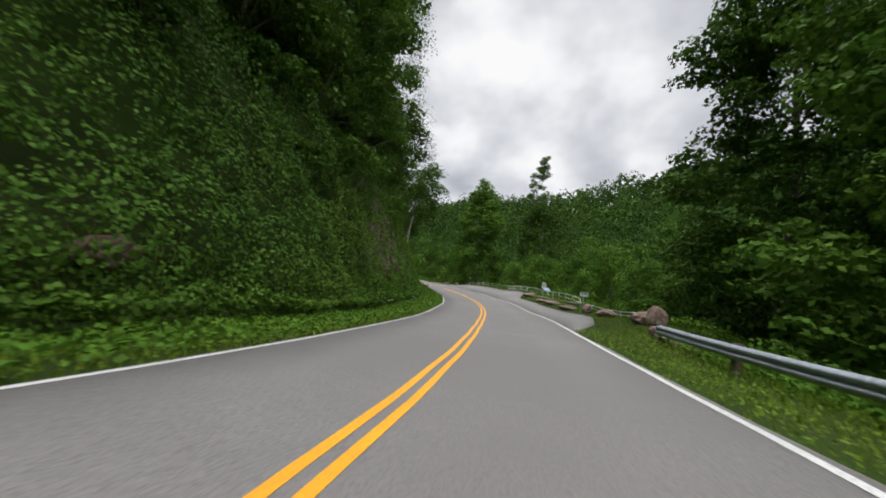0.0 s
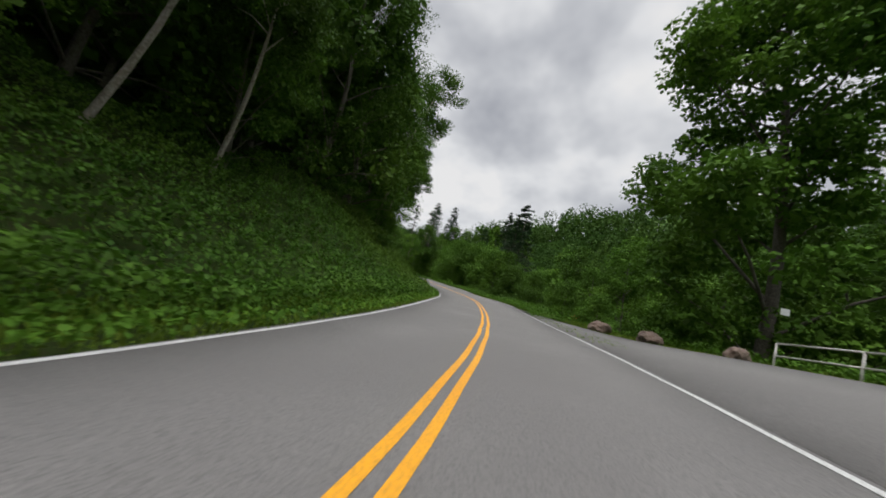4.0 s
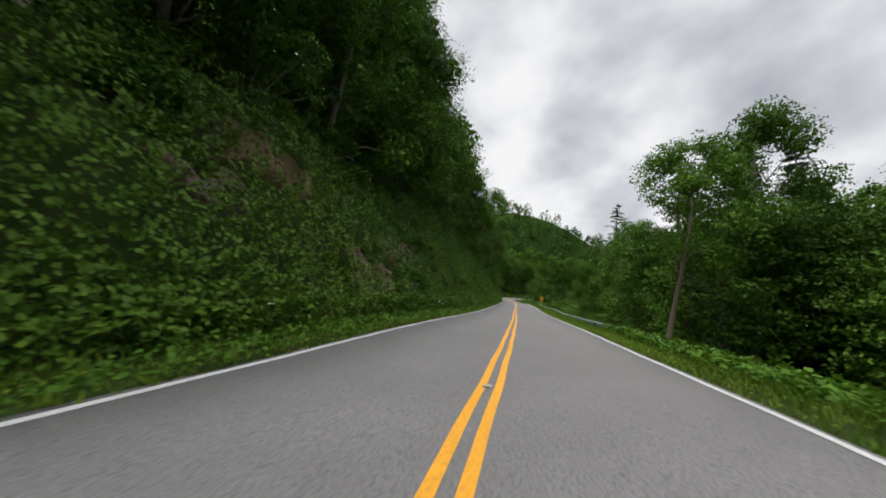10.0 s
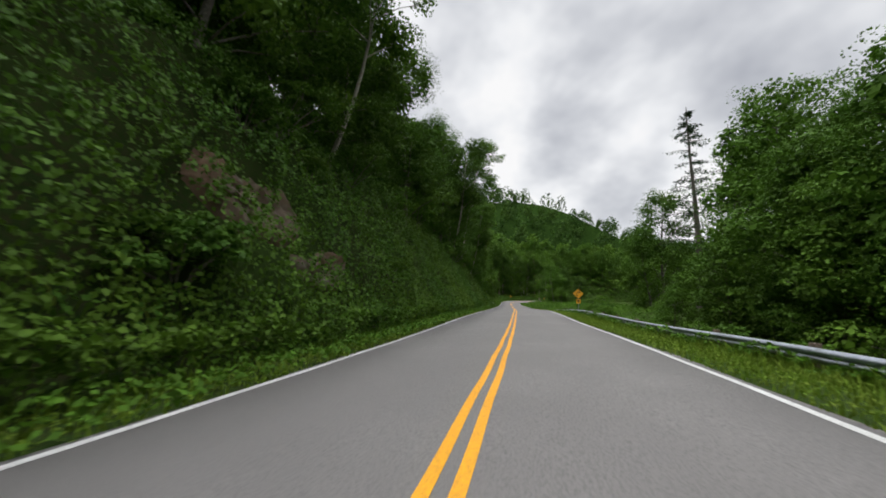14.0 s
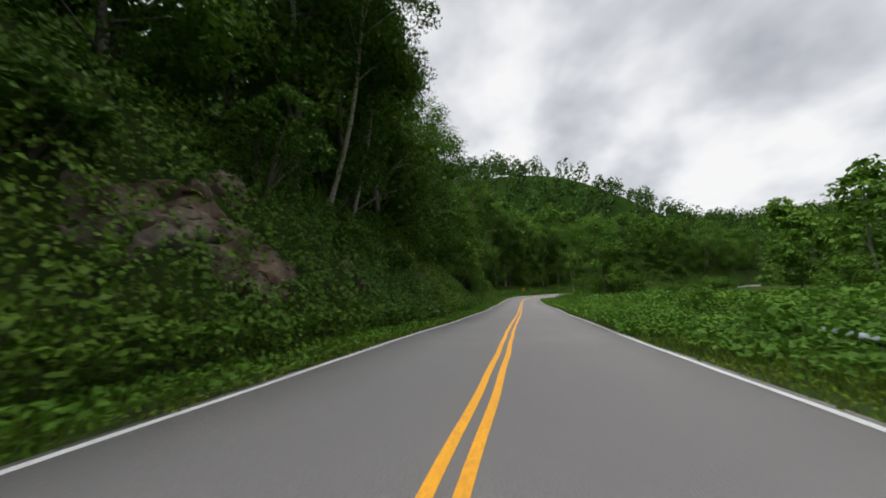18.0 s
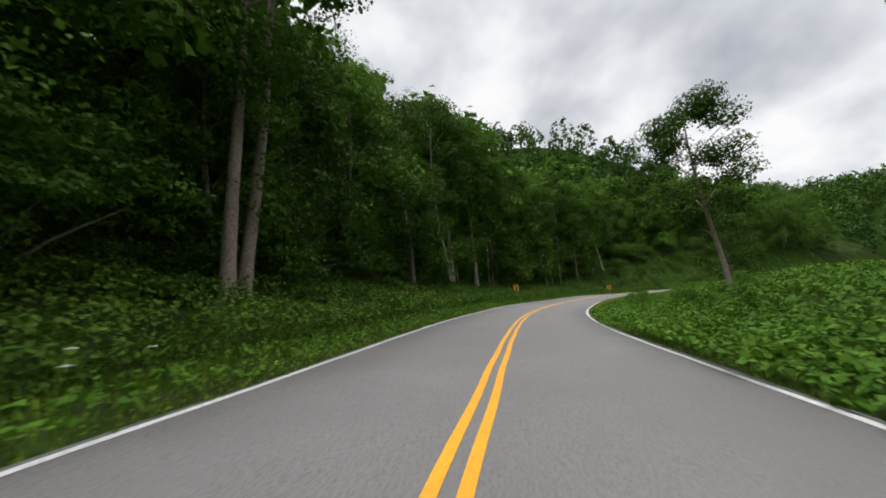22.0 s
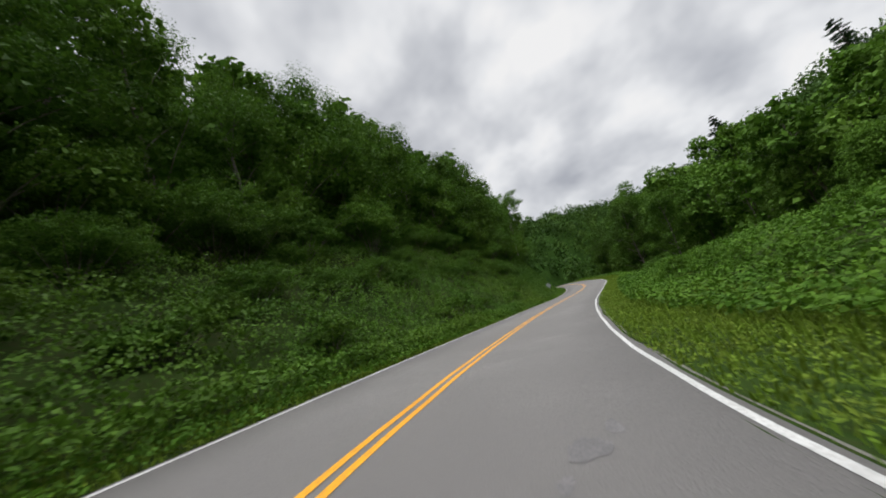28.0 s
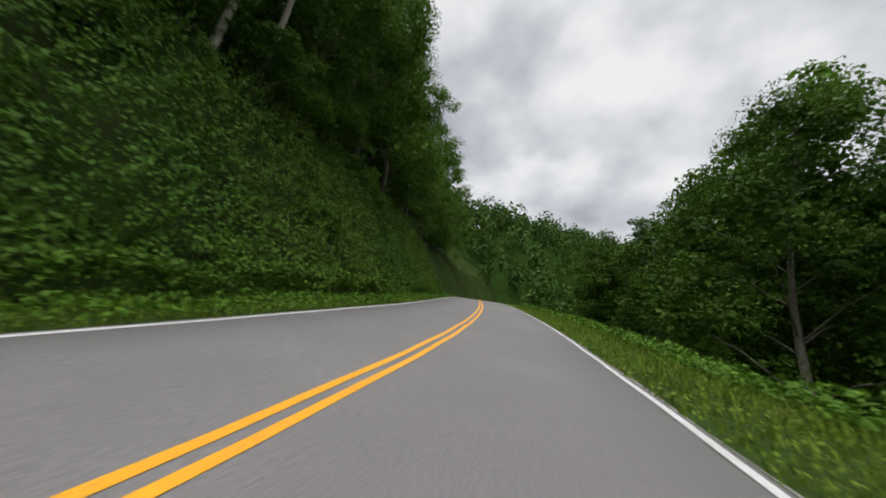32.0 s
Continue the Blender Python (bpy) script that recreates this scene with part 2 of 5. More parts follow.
M_BARK_TAN = material("tan_bark", (0.22, 0.175, 0.135), 0.9, var=((0.15, 0.115, 0.088), (0.33, 0.27, 0.22)), noise_scale=1.8, fine=12.0, bump=0.8, bump_scale=16.0, rand=0.15)
M_ROCK = material("weathered_rock", (0.108, 0.085, 0.061), 0.92, var=((0.050, 0.044, 0.037), (0.158, 0.140, 0.112), (0.126, 0.076, 0.044)), noise_scale=1.3, fine=5.0,
                  bump=1.0, bump_scale=7.0, spec=0.2)
M_EARTH = material("bare_reddish_earth", (0.135, 0.078, 0.046), 0.95, var=((0.085, 0.054, 0.034), (0.165, 0.105, 0.066), (0.060, 0.062, 0.026)), noise_scale=1.1, fine=6.0,
                   bump=1.0, bump_scale=9.0, spec=0.1)
M_BOULDER = material("brown_boulder", (0.145, 0.096, 0.074), 0.9, var=((0.082, 0.06, 0.049), (0.21, 0.16, 0.13)), noise_scale=1.5, fine=8.0, bump=0.9, bump_scale=10.0, rand=0.2)
M_STEEL = material("galvanised_steel", (0.30, 0.33, 0.38), 0.45, 0.45, var=((0.22, 0.24, 0.27), (0.40, 0.43, 0.47)), noise_scale=1.3, fine=16.0, bump=0.15)
M_PIPE = material("pale_painted_pipe", (0.52, 0.51, 0.46), 0.5, 0.2, var=((0.40, 0.38, 0.33), (0.6, 0.59, 0.55)), noise_scale=2.0, fine=20.0)
M_POST = material("weathered_timber", (0.16, 0.12, 0.09), 0.9, var=((0.10, 0.08, 0.06),), noise_scale=4.0, bump=0.5, bump_scale=25.0)
M_SIGN_YELLOW = material("sign_yellow", (0.78, 0.36, 0.02), 0.45, var=((0.70, 0.31, 0.02),), noise_scale=3.0)
M_SIGN_BLACK = material("sign_black", (0.015, 0.015, 0.015), 0.5, var=((0.03, 0.028, 0.025),), noise_scale=5.0)
M_SIGN_WHITE = material("sign_white", (0.66, 0.68, 0.68), 0.45, var=((0.56, 0.58, 0.58),), noise_scale=4.0)
M_SIGN_BACK = material("sign_back_aluminium", (0.42, 0.45, 0.47), 0.5, 0.5, var=((0.34, 0.37, 0.39),), noise_scale=4.0)
M_SIGN_BLUE = material("sign_blue_print", (0.14, 0.28, 0.40), 0.4, var=((0.30, 0.36, 0.36),), noise_scale=6.0)
M_CONCRETE = material("concrete", (0.36, 0.345, 0.32), 0.9, var=((0.27, 0.26, 0.24), (0.42, 0.41, 0.39)), noise_scale=1.2, fine=20.0, bump=0.4)
M_FLOWER = material("white_flowers", (0.72, 0.73, 0.68), 0.7, var=((0.62, 0.66, 0.55),), noise_scale=6.0, translucent=0.2)
M_ORANGE = material("orange_flowers", (0.75, 0.20, 0.03), 0.6, var=((0.6, 0.15, 0.03),), noise_scale=6.0)
M_TAR = material("tar_stain", (0.125, 0.12, 0.12), 0.7, var=((0.19, 0.18, 0.18), (0.09, 0.086, 0.086)), noise_scale=5.0, bump=0.3)
M_MARKER = material("road_marker", (0.45, 0.42, 0.36), 0.5, 0.4, var=((0.3, 0.26, 0.2),), noise_scale=9.0)


# ---- mesh helpers ----
def fast_mesh(name, verts, faces, mat, smooth=False):
    """A mesh from a vertex array (n,3) and a face array (m,k), all faces with k corners."""
    me = bpy.data.meshes.new(name)
    verts = np.ascontiguousarray(verts, np.float32)
    faces = np.ascontiguousarray(faces, np.int32)
    n, k = faces.shape
    me.vertices.add(len(verts)); me.vertices.foreach_set("co", verts.ravel())
    me.loops.add(n * k); me.loops.foreach_set("vertex_index", faces.ravel())
    me.polygons.add(n); me.polygons.foreach_set("loop_start", np.arange(0, n * k, k, dtype=np.int32))
    if smooth:
        me.polygons.foreach_set("use_smooth", np.ones(n, bool))
    me.update(calc_edges=True)
    me.materials.append(mat)
    return me


def part(name, bm, mat, parent, label=""):
    """Links a bmesh as one mesh object under a thing or a part."""
    me = bpy.data.meshes.new(name)
    bm.to_mesh(me); bm.free()
    me.materials.append(mat)
    ob = new(name, me)
    ob.parent = parent
    return tagged(ob, label)


def mesh_part(name, me, parent, label=""):
    ob = new(name, me)
    ob.parent = parent
    return tagged(ob, label)


def box_bm(sx, sy, sz, at=(0, 0, 0), bevel=0.0):
    bm = bmesh.new()
    bmesh.ops.create_cube(bm, size=1)
    bmesh.ops.scale(bm, vec=(sx, sy, sz), verts=bm.verts)
    if bevel:
        bmesh.ops.bevel(bm, geom=bm.edges[:], offset=bevel, segments=2, affect="EDGES")
    bmesh.ops.translate(bm, vec=at, verts=bm.verts)
    return bm


def tube_bm(points, radius, sides=8):
    """A round bar along points (radius: one number or one for each point)."""
    bm = bmesh.new()
    pts = [Vector(p) for p in points]
    rads = [radius] * len(pts) if isinstance(radius, (int, float)) else list(radius)
    rings = []
    for i, p in enumerate(pts):
        d = (pts[min(i + 1, len(pts) - 1)] - pts[max(i - 1, 0)]).normalized()
        q = d.to_track_quat("Z", "Y")
        rings.append([bm.verts.new(p + q @ Vector((math.cos(a) * rads[i], math.sin(a) * rads[i], 0)))
                      for a in (2 * math.pi * k / sides for k in range(sides))])
    for r0, r1 in zip(rings, rings[1:]):
        for k in range(sides):
            bm.faces.new((r0[k], r0[(k + 1) % sides], r1[(k + 1) % sides], r1[k]))
    bm.faces.new(rings[0][::-1]); bm.faces.new(rings[-1])
    for f in bm.faces:
        f.smooth = len(f.verts) == 4
    return bm


def leaf_quads(rng, pos, normal, size, aspect=0.8, jitter=0.6):
    """Folded leaves at pos: each four corners with its tip hanging; two triangles each."""
    n = len(pos)
    nrm = normal + rng.normal(0, jitter, (n, 3))
    nrm /= np.linalg.norm(nrm, axis=1, keepdims=True) + 1e-9
    t = np.cross(nrm, rng.normal(0, 1, (n, 3)))
    t /= np.linalg.norm(t, axis=1, keepdims=True) + 1e-9
    b = np.cross(nrm, t)
    s = (size * rng.uniform(0.6, 1.35, n))[:, None]
    V = np.empty((n, 4, 3))
    V[:, 0] = pos - t * s * 0.5
    V[:, 1] = pos + b * s * 0.5 * aspect + nrm * s * 0.08 - t * s * 0.08
    V[:, 2] = pos + t * s * 0.55 - nrm * s * 0.06
    V[:, 3] = pos - b * s * 0.5 * aspect + nrm * s * 0.08 - t * s * 0.08
    return V.reshape(-1, 3), np.arange(4 * n).reshape(n, 4)


# ---- the lie of the land: s metres along the road's middle, d metres to its right ----
S0, S1 = -60.0, 600.0
SS = np.arange(S0, S1 + 0.5, 1.0)


def road_line():
    head = np.radians(np.interp(SS, HEAD_S, HEAD))
    slope, bank = np.interp(SS, SLOPE_S, SLOPE), np.interp(SS, SLOPE_S, BANK)
    bank = np.convolve(np.pad(bank, 2, "edge"), np.ones(5) / 5, "valid")
    pts = np.stack([np.cumsum(-np.sin(head)), np.cumsum(np.cos(head)), np.cumsum(slope)], 1)
    pts[1:] = pts[:-1].copy()
    return pts - pts[int(-S0)], head, bank


RP, RH, RB = road_line()


def table(s, rows, col):
    return np.interp(s, [r[0] for r in rows], [r[col] for r in rows])


# s, verge width, bank slope, bank height, hillside slope
LEFT = ((-60, 3.2, 2.3, 10, 0.8), (30, 3.3, 2.3, 9, 0.8), (37, 3.0, 1.9, 7.5, 0.8), (44, 2.4, 0.36, 3.2, 0.6), (70, 2.2, 0.42, 3.5, 0.6), (86, 2.2, 0.75, 5.2, 0.7),
        (108, 2.3, 0.8, 6.0, 0.7), (120, 2.2, 1.15, 6.2, 0.7), (136, 2.1, 1.4, 6.4, 0.75), (163, 2.1, 1.5, 6.6, 0.8), (173, 1.9, 1.9, 9, 0.8), (200, 1.9, 1.9, 8.5, 0.8),
        (225, 1.9, 1.8, 7.5, 0.8), (255, 1.9, 1.6, 6.2, 0.8), (292, 2.0, 1.1, 4.5, 0.75),
        (306, 3.0, 0.35, 1.6, 0.75), (350, 3.0, 0.32, 2.2, 0.75), (378, 3.0, 0.3, 2.6, 0.6), (400, 2.0, 0.7, 7, 0.65), (440, 1.6, 1.05, 12, 0.7), (464, 2.5, 1.7, 8.5, 0.8), (600, 2.3, 1.7, 8.5, 0.8))
RIGHT = ((-60, 3.2, -0.5, -3, 0.0), (5, 3.4, -0.5, -3, 0.0), (9, 7.8, -0.6, -3, 0.0), (68, 7.8, -0.6, -3, 0.0), (76, 6.2, -0.5, -3, 0.0), (84, 2.6, -0.32, -3, 0.0), (150, 1.8, -0.3, -3, 0.0),
         (165, 3.6, -0.3, -2.4, 0.0), (250, 3.4, -0.25, -2, 0.0), (262, 1.4, 0.06, 0.4, 0.0), (330, 1.2, 0.12, 0.7, 0.0), (352, 2.6, 0.08, 0.8, 0.0),
         (366, 4.4, 0.1, 1.3, 0.0), (392, 4.2, 0.08, 1.2, 0.0), (415, 2.2, 0.06, 0.9, 0.0), (440, 2.4, 0.03, 0.3, 0.0), (456, 3.2, -0.4, -3, 0.0), (600, 3.0, -0.4, -3, 0.0))
PAVED = 3.28


def lumps(x, y, scale, seed=0.0):
    """Smooth unevenness from a few waves, about -1 to 1."""
    a = np.sin(x / scale + 1.3 * seed) * np.cos(y / scale * 1.13 - seed) + 0.6 * np.sin(x / scale * 2.3 - y / scale * 1.7 + seed * 2.1)
    return (a + 0.4 * np.sin(x / scale * 4.1 + y / scale * 3.7 + seed)) / 1.7


def rise(s, d):
    """Height of the ground over the road's middle, without the camber."""
    s, d = np.broadcast_arrays(np.asarray(s, float), np.asarray(d, float))
    out = np.zeros(s.shape)
    for side, tab in ((-1, LEFT), (1, RIGHT)):
        e = d * side - PAVED
        vw, m1, h1, m2 = (table(s, tab, c) for c in (1, 2, 3, 4))
        run = h1 / np.where(np.abs(m1) < 0.02, 0.02, m1)
        u = e - vw
        z = np.where(u < 0, -0.05 - 0.012 * e, -0.05 - 0.012 * vw + np.where(u < run, m1 * u, h1 + m2 * (u - run)))
        k = 0.35
        z = np.where(np.abs(u) < k, z + np.sign(m1) * 0.25 * (k - np.abs(u)) ** 2 / k * np.minimum(np.abs(m1), 1.5), z)
        rough = np.clip(u / 2.5, 0, 1)
        if side > 0:
            z = z - 0.15 * np.clip(e - 0.3, 0, 3.2) * np.interp(s, [-4, 8, 140, 158, 254, 266], [0.8, 0, 0, 1, 1, 0])
        z = z + rough * (0.62 * lumps(s, d * 1.5, 2.1, 1.0) + 0.32 * lumps(s, d * 2, 1.0, 4.0)) * np.clip(np.abs(m1), 0.35, 1.0)
        if side > 0:
            hill = np.clip(d - np.interp(s, [0, 125, 165, 230, 290, 330, 400, 470, 600], [55, 54, 42, 34, 50, 58, 50, 44, 46]) - 5 * np.sin(s / 47.0), 0, None)
            z = z + np.interp(s, [0, 95, 140, 200, 300, 345, 385, 415, 445, 520, 600], [142, 138, 96, 112, 44, 20, 22, 50, 80, 68, 34]) * (1 - np.exp(-hill / 130.0))
        else:
            cap = np.interp(s, [0, 290, 320, 385, 430, 600], [46, 48, 105, 85, 60, 40]) + 5 * np.sin(s / 60.0)
            z = np.where(z > cap * 0.5, cap * 0.5 + (cap * 0.5) * np.tanh((z - cap * 0.5) / (cap * 0.5)), z)
        out = np.where(e >= 0, z, out)
    return out


def spot(s, d, lift=0.0, ground=True):
    """World place of a point beside the road, on the ground plus lift."""
    s, d = np.broadcast_arrays(np.asarray(s, float), np.asarray(d, float))
    x, y, z = (np.interp(s, SS, RP[:, i]) for i in range(3))
    h, b = np.interp(s, SS, RH), np.interp(s, SS, RB)
    tilt = -b * np.clip(d, -6.5, 7.5)
    # the lay-by climbs a little from the road
    tilt = tilt + np.interp(s, [4, 10, 22, 28, 62, 78], [0, 0.25, 0.25, 0.6, 0.6, 0]) * np.clip((d - 3.6) / 4.9, 0, 1.3)
    return np.stack([x + np.cos(h) * d, y + np.sin(h) * d, z + tilt + (rise(s, d) if ground else 0) + lift], -1)


def heading(s):
    return float(np.interp(s, SS, RH))


def place(s, d, turn=0.0, lift=0.0):
    """Pose on the ground beside the road; local x points to the road's right, y along it."""
    p = spot(s, d, lift)
    return Matrix.Translation(Vector(p)) @ Matrix.Rotation(heading(s) + radians(turn), 4, "Z")


def grid_faces(n, m):
    i = np.arange(n - 1)[:, None] * m + np.arange(m - 1)[None]
    i = i.ravel()
    return np.stack([i, i + 1, i + m + 1, i + m], 1)


def slab(name, s, d, lift, mat, thick=0.0):
    """A strip over the stations s and offsets d (one list, or one for each station)."""
    s = np.asarray(s, float)
    d = np.broadcast_to(np.asarray(d, float), (len(s), np.shape(d)[-1]))
    V = spot(s[:, None], d, lift, ground=False)
    n, m = V.shape[:2]
    F = grid_faces(n, m)
    V = V.reshape(-1, 3)
    if thick:
        # vertical sides along both edges
        base = len(V)
        lo = V.reshape(n, m, 3)[:, [0, m - 1]].copy(); lo[..., 2] -= thick
        V = np.concatenate([V, lo.reshape(-1, 3)])
        a = np.arange(n - 1)
        F = np.concatenate([F, np.stack([a * m, (a + 1) * m, base + 2 * (a + 1), base + 2 * a], 1),
                            np.stack([a * m + m - 1, base + 2 * a + 1, base + 2 * (a + 1) + 1, (a + 1) * m + m - 1], 1)])
    return fast_mesh(name, V, F, mat, smooth=False)


rng = np.random.default_rng(7)
stations = np.arange(S0 + 2, S1 - 2, 1.0)
# ground: one sheet, fine beside the road, coarse on the hills
dcols = np.concatenate([-np.geomspace(62, 24, 12), np.arange(-22, -16.1, 0.9), np.arange(-16, -2.6, 0.42), [-2.0, 0.0, 2.0], np.arange(2.8, 5.3, 0.4),
                        np.arange(5.5, 22, 0.7), np.geomspace(24, 62, 12)])
ground_s = np.arange(S0 + 2, S1 - 2, 0.55)
GV = spot(ground_s[:, None], dcols[None]) - np.array([0, 0, 0.06]) * (np.abs(dcols) < 3.0)[None, :, None]
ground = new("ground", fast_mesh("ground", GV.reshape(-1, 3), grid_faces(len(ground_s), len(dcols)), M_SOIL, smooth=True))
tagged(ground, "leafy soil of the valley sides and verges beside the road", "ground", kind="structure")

edge_wobble = 0.06 * lumps(stations, stations * 0.3, 1.7, 2.0)
left_edge, right_edge = -3.36 + edge_wobble, 3.40 + 0.04 * lumps(stations, stations * 0.4, 1.3, 5.0)
DROAD = np.stack([left_edge, np.full_like(stations, -1.6), np.zeros_like(stations), np.full_like(stations, 1.6), right_edge], 1)
road = tagged(new("road", slab("road", stations, DROAD, 0.0, M_ASPHALT, 0.12)), "worn grey asphalt of a two-lane mountain road", "road", kind="structure")


def paint(name, s, d0, d1, mat, label, parent, lift=0.006):
    jig = 0.008 * np.sin(s * 1.9)
    ob = mesh_part(name, slab(name, s, np.stack([d0 + jig, d1 + jig], 1), lift, mat), parent, label)
    return ob


fine_s = np.arange(S0 + 3, S1 - 3, 0.5)
WL, WR = -3.2 + 0.02 * np.sin(fine_s / 9), 3.27 + 0.02 * np.cos(fine_s / 7)
wide = 0.10 - 0.022 * np.clip((fine_s - 355) / 20, 0, 1) * np.clip((455 - fine_s) / 15, 0, 1)
mid = np.interp(fine_s, [30, 60, 140, 165, 350, 400], [0.0, -0.02, -0.02, -0.06, -0.06, 0.0])
paint("yellow_line", fine_s, mid - 0.158, mid - 0.055, M_YELLOW, "solid yellow centre line", road)
paint("yellow_line", fine_s, mid + 0.055, mid + 0.158, M_YELLOW, "solid yellow centre line", road)
paint("white_edge_line", fine_s, WL - 0.055, WL + 0.055, M_WHITE, "white edge line, worn", road)
paint("white_edge_line", fine_s, WR - wide * 0.5, WR + wide * 0.5, M_WHITE, "white edge line, worn", road)

# gravelly edges
for side, nm in ((-1, "shoulder"), (1, "shoulder")):
    e0, e1 = side * (3.28 if side < 0 else 3.38), side * ((3.44 if side < 0 else 3.52) + 0.07 * lumps(stations, stations * 0.7, 1.1, 3 + side))
    V = np.stack([np.full_like(stations, e0), e1], 1)
    V = V if side > 0 else V[:, ::-1]
    tagged(new(nm, slab(nm, stations, V, -0.035, M_GRAVEL)), "narrow gravel shoulder beside the asphalt", "shoulder", kind="structure")

# paved lay-by
lay_s = np.arange(4.0, 84.5, 1.0)
outer = np.interp(lay_s, [4, 7, 11, 14, 17, 21, 26, 31, 34, 37, 54, 63, 67, 72, 76, 84], [3.6, 5.0, 6.0, 6.3, 5.9, 5.5, 5.4, 5.8, 6.7, 8.3, 8.4, 8.1, 7.6, 6.6, 5.8, 3.6])
lay = tagged(new("lay_by", slab("lay_by", lay_s, np.stack([np.full_like(lay_s, 3.5), outer * 0.5 + 1.7, outer], 1), -0.012, M_ASPHALT, 0.1)),
             "grey asphalt lay-by beside the road", "lay-by", kind="structure")


# ---- plants ----
SCATTER = np.random.default_rng(77).random((4, 256, 256)).astype(np.float32)


def mounds(s, d, cell, seed):
    """Rounded heaps on a jittered grid: height 0 to 1 at each place."""
    u, v = (s / cell).astype(np.float32), (d / cell).astype(np.float32)
    iu, iv = np.floor(u).astype(np.int32), np.floor(v).astype(np.int32)
    fu, fv = u - iu, v - iv
    best = np.zeros(np.shape(s), np.float32)
    for a in (-1, 0, 1):
        for b in (-1, 0, 1):
            at = ((iu + a + int(seed) * 37) & 255) * 256 + ((iv + b + int(seed) * 91) & 255)
            h = [SCATTER[i].ravel()[at] for i in range(4)]
            r2 = ((fu - a - h[0]) ** 2 + (fv - b - h[1]) ** 2) / (0.55 + 0.5 * h[2]) ** 2
            best = np.maximum(best, (0.35 + 0.65 * h[3]) * np.sqrt(np.clip(1 - r2, 0, 1)))
    return best


def leaf_cover(name, label, s0, s1, d_of, density, size, mat, seed, lift=(0.02, 0.35), flat=1.0, skip=None, jitter=0.6, aspect=0.85, cell=1.0):
    """Leaves over the mounds of a creeper between s0 and s1; d_of gives the inner and outer offset."""
    r = np.random.default_rng(seed)
    span = np.arange(s0, s1, 2.0)
    lo, hi = d_of(span)
    n = int(density * np.sum(np.abs(hi - lo)) * 2.0)
    s = r.uniform(s0, s1, n)
    lo, hi = d_of(s)
    d = lo + (hi - lo) * r.random(n)
    e = 0.15
    zs = (rise(s + e, d) - rise(s - e, d)) / (2 * e)
    zd = (rise(s, d + e) - rise(s, d - e)) / (2 * e)
    steep = np.sqrt(1 + zs * zs + zd * zd)
    # steeper ground holds more leaves for the same plan
    keep = r.random(n) < np.clip(steep / 2.2, 0.5, 1.0)
    if skip is not None:
        keep &= ~skip(s, d)
    s, d, zs, zd, steep = s[keep], d[keep], zs[keep], zd[keep], steep[keep]
    dv = d * np.clip(steep, 1, 2.2)
    small = 0.42 * cell
    m2 = mounds(s, dv, small, seed + 11)
    full = m2 > 0.04 + 0.17 * r.random(len(s))
    s, d, zs, zd, steep, dv, m2 = (a[full] for a in (s, d, zs, zd, steep, dv, m2))
    m1 = mounds(s, dv, cell, seed)
    m = m1 * (0.75 + 0.45 * mounds(s, dv, cell * 2.6, seed + 3)) * 0.75 + 0.42 * m2
    g = 0.1
    def heap(a, b):
        return 0.75 * mounds(a, b, cell, seed) + 0.42 * mounds(a, b, small, seed + 11)
    here = 0.75 * m1 + 0.42 * m2
    ms = (heap(s + g, dv) - here) / g * lift[1]
    md = (heap(s, dv + g) - here) / g * lift[1]
    h = np.interp(s, SS, RH)
    nx, ny = -zd, -zs
    def turned(nx, ny, nz):
        v = np.stack([nx * np.cos(h) - ny * np.sin(h), nx * np.sin(h) + ny * np.cos(h), nz], 1)
        return v / np.linalg.norm(v, axis=1, keepdims=True)
    nrm = turned(nx, ny, np.full_like(nx, flat))
    tilt = turned(nx - np.clip(md, -1.5, 1.5), ny - np.clip(ms, -1.5, 1.5), np.full_like(nx, flat))
    up = lift[0] + (lift[1] - lift[0]) * m * (1 - 0.55 * r.random(len(s)) ** 2.2) + 0.04 * r.random(len(s))
    pos = spot(s, d) + nrm * up[:, None]
    V, F = leaf_quads(r, pos, tilt + np.array([0, 0, 0.35]), size, aspect=aspect, jitter=jitter)
    return tagged(new(name, fast_mesh(name, V, F, mat)), label, "vines", kind="stuff")


def grass(name, label, s0, s1, d_of, density, tall, mat, seed, lean=0.3, width=0.02):
    r = np.random.default_rng(seed)
    span = np.arange(s0, s1, 2.0)
    lo, hi = d_of(span)
    n = int(density * np.sum(np.abs(hi - lo)) * 2.0)
    s = r.uniform(s0, s1, n)
    lo, hi = d_of(s)
    u = r.random(n)
    d = lo + (hi - lo) * u
    keep = lumps(s, d * 2, 0.7, seed) + r.random(n) > -0.5
    s, d, u = s[keep], d[keep], u[keep]
    n = len(s)
    p = spot(s, d) - np.array([0, 0, 0.03])
    h = tall * r.uniform(0.35, 1.2, n) * (0.45 + 0.55 * np.clip(u * 2.5, 0, 1))
    a = r.uniform(0, 2 * np.pi, n)
    side = np.stack([np.cos(a), np.sin(a), 0 * a], 1) * (width * r.uniform(0.7, 1.6, n))[:, None]
    tipo = np.stack([np.cos(a + 1.5), np.sin(a + 1.5), 0 * a], 1) * (h * r.uniform(0, 2 * lean, n))[:, None]
    V = np.stack([p - side, p + side, p + side * 0.6 + tipo * 0.35 + np.array([0, 0, 0.6]) * h[:, None],
                  p + tipo + np.array([0, 0, 1.0]) * h[:, None]], 1)
    return tagged(new(name, fast_mesh(name, V.reshape(-1, 3), np.arange(4 * n).reshape(n, 4), mat)), label, "grass", kind="stuff")


PARTS = {}


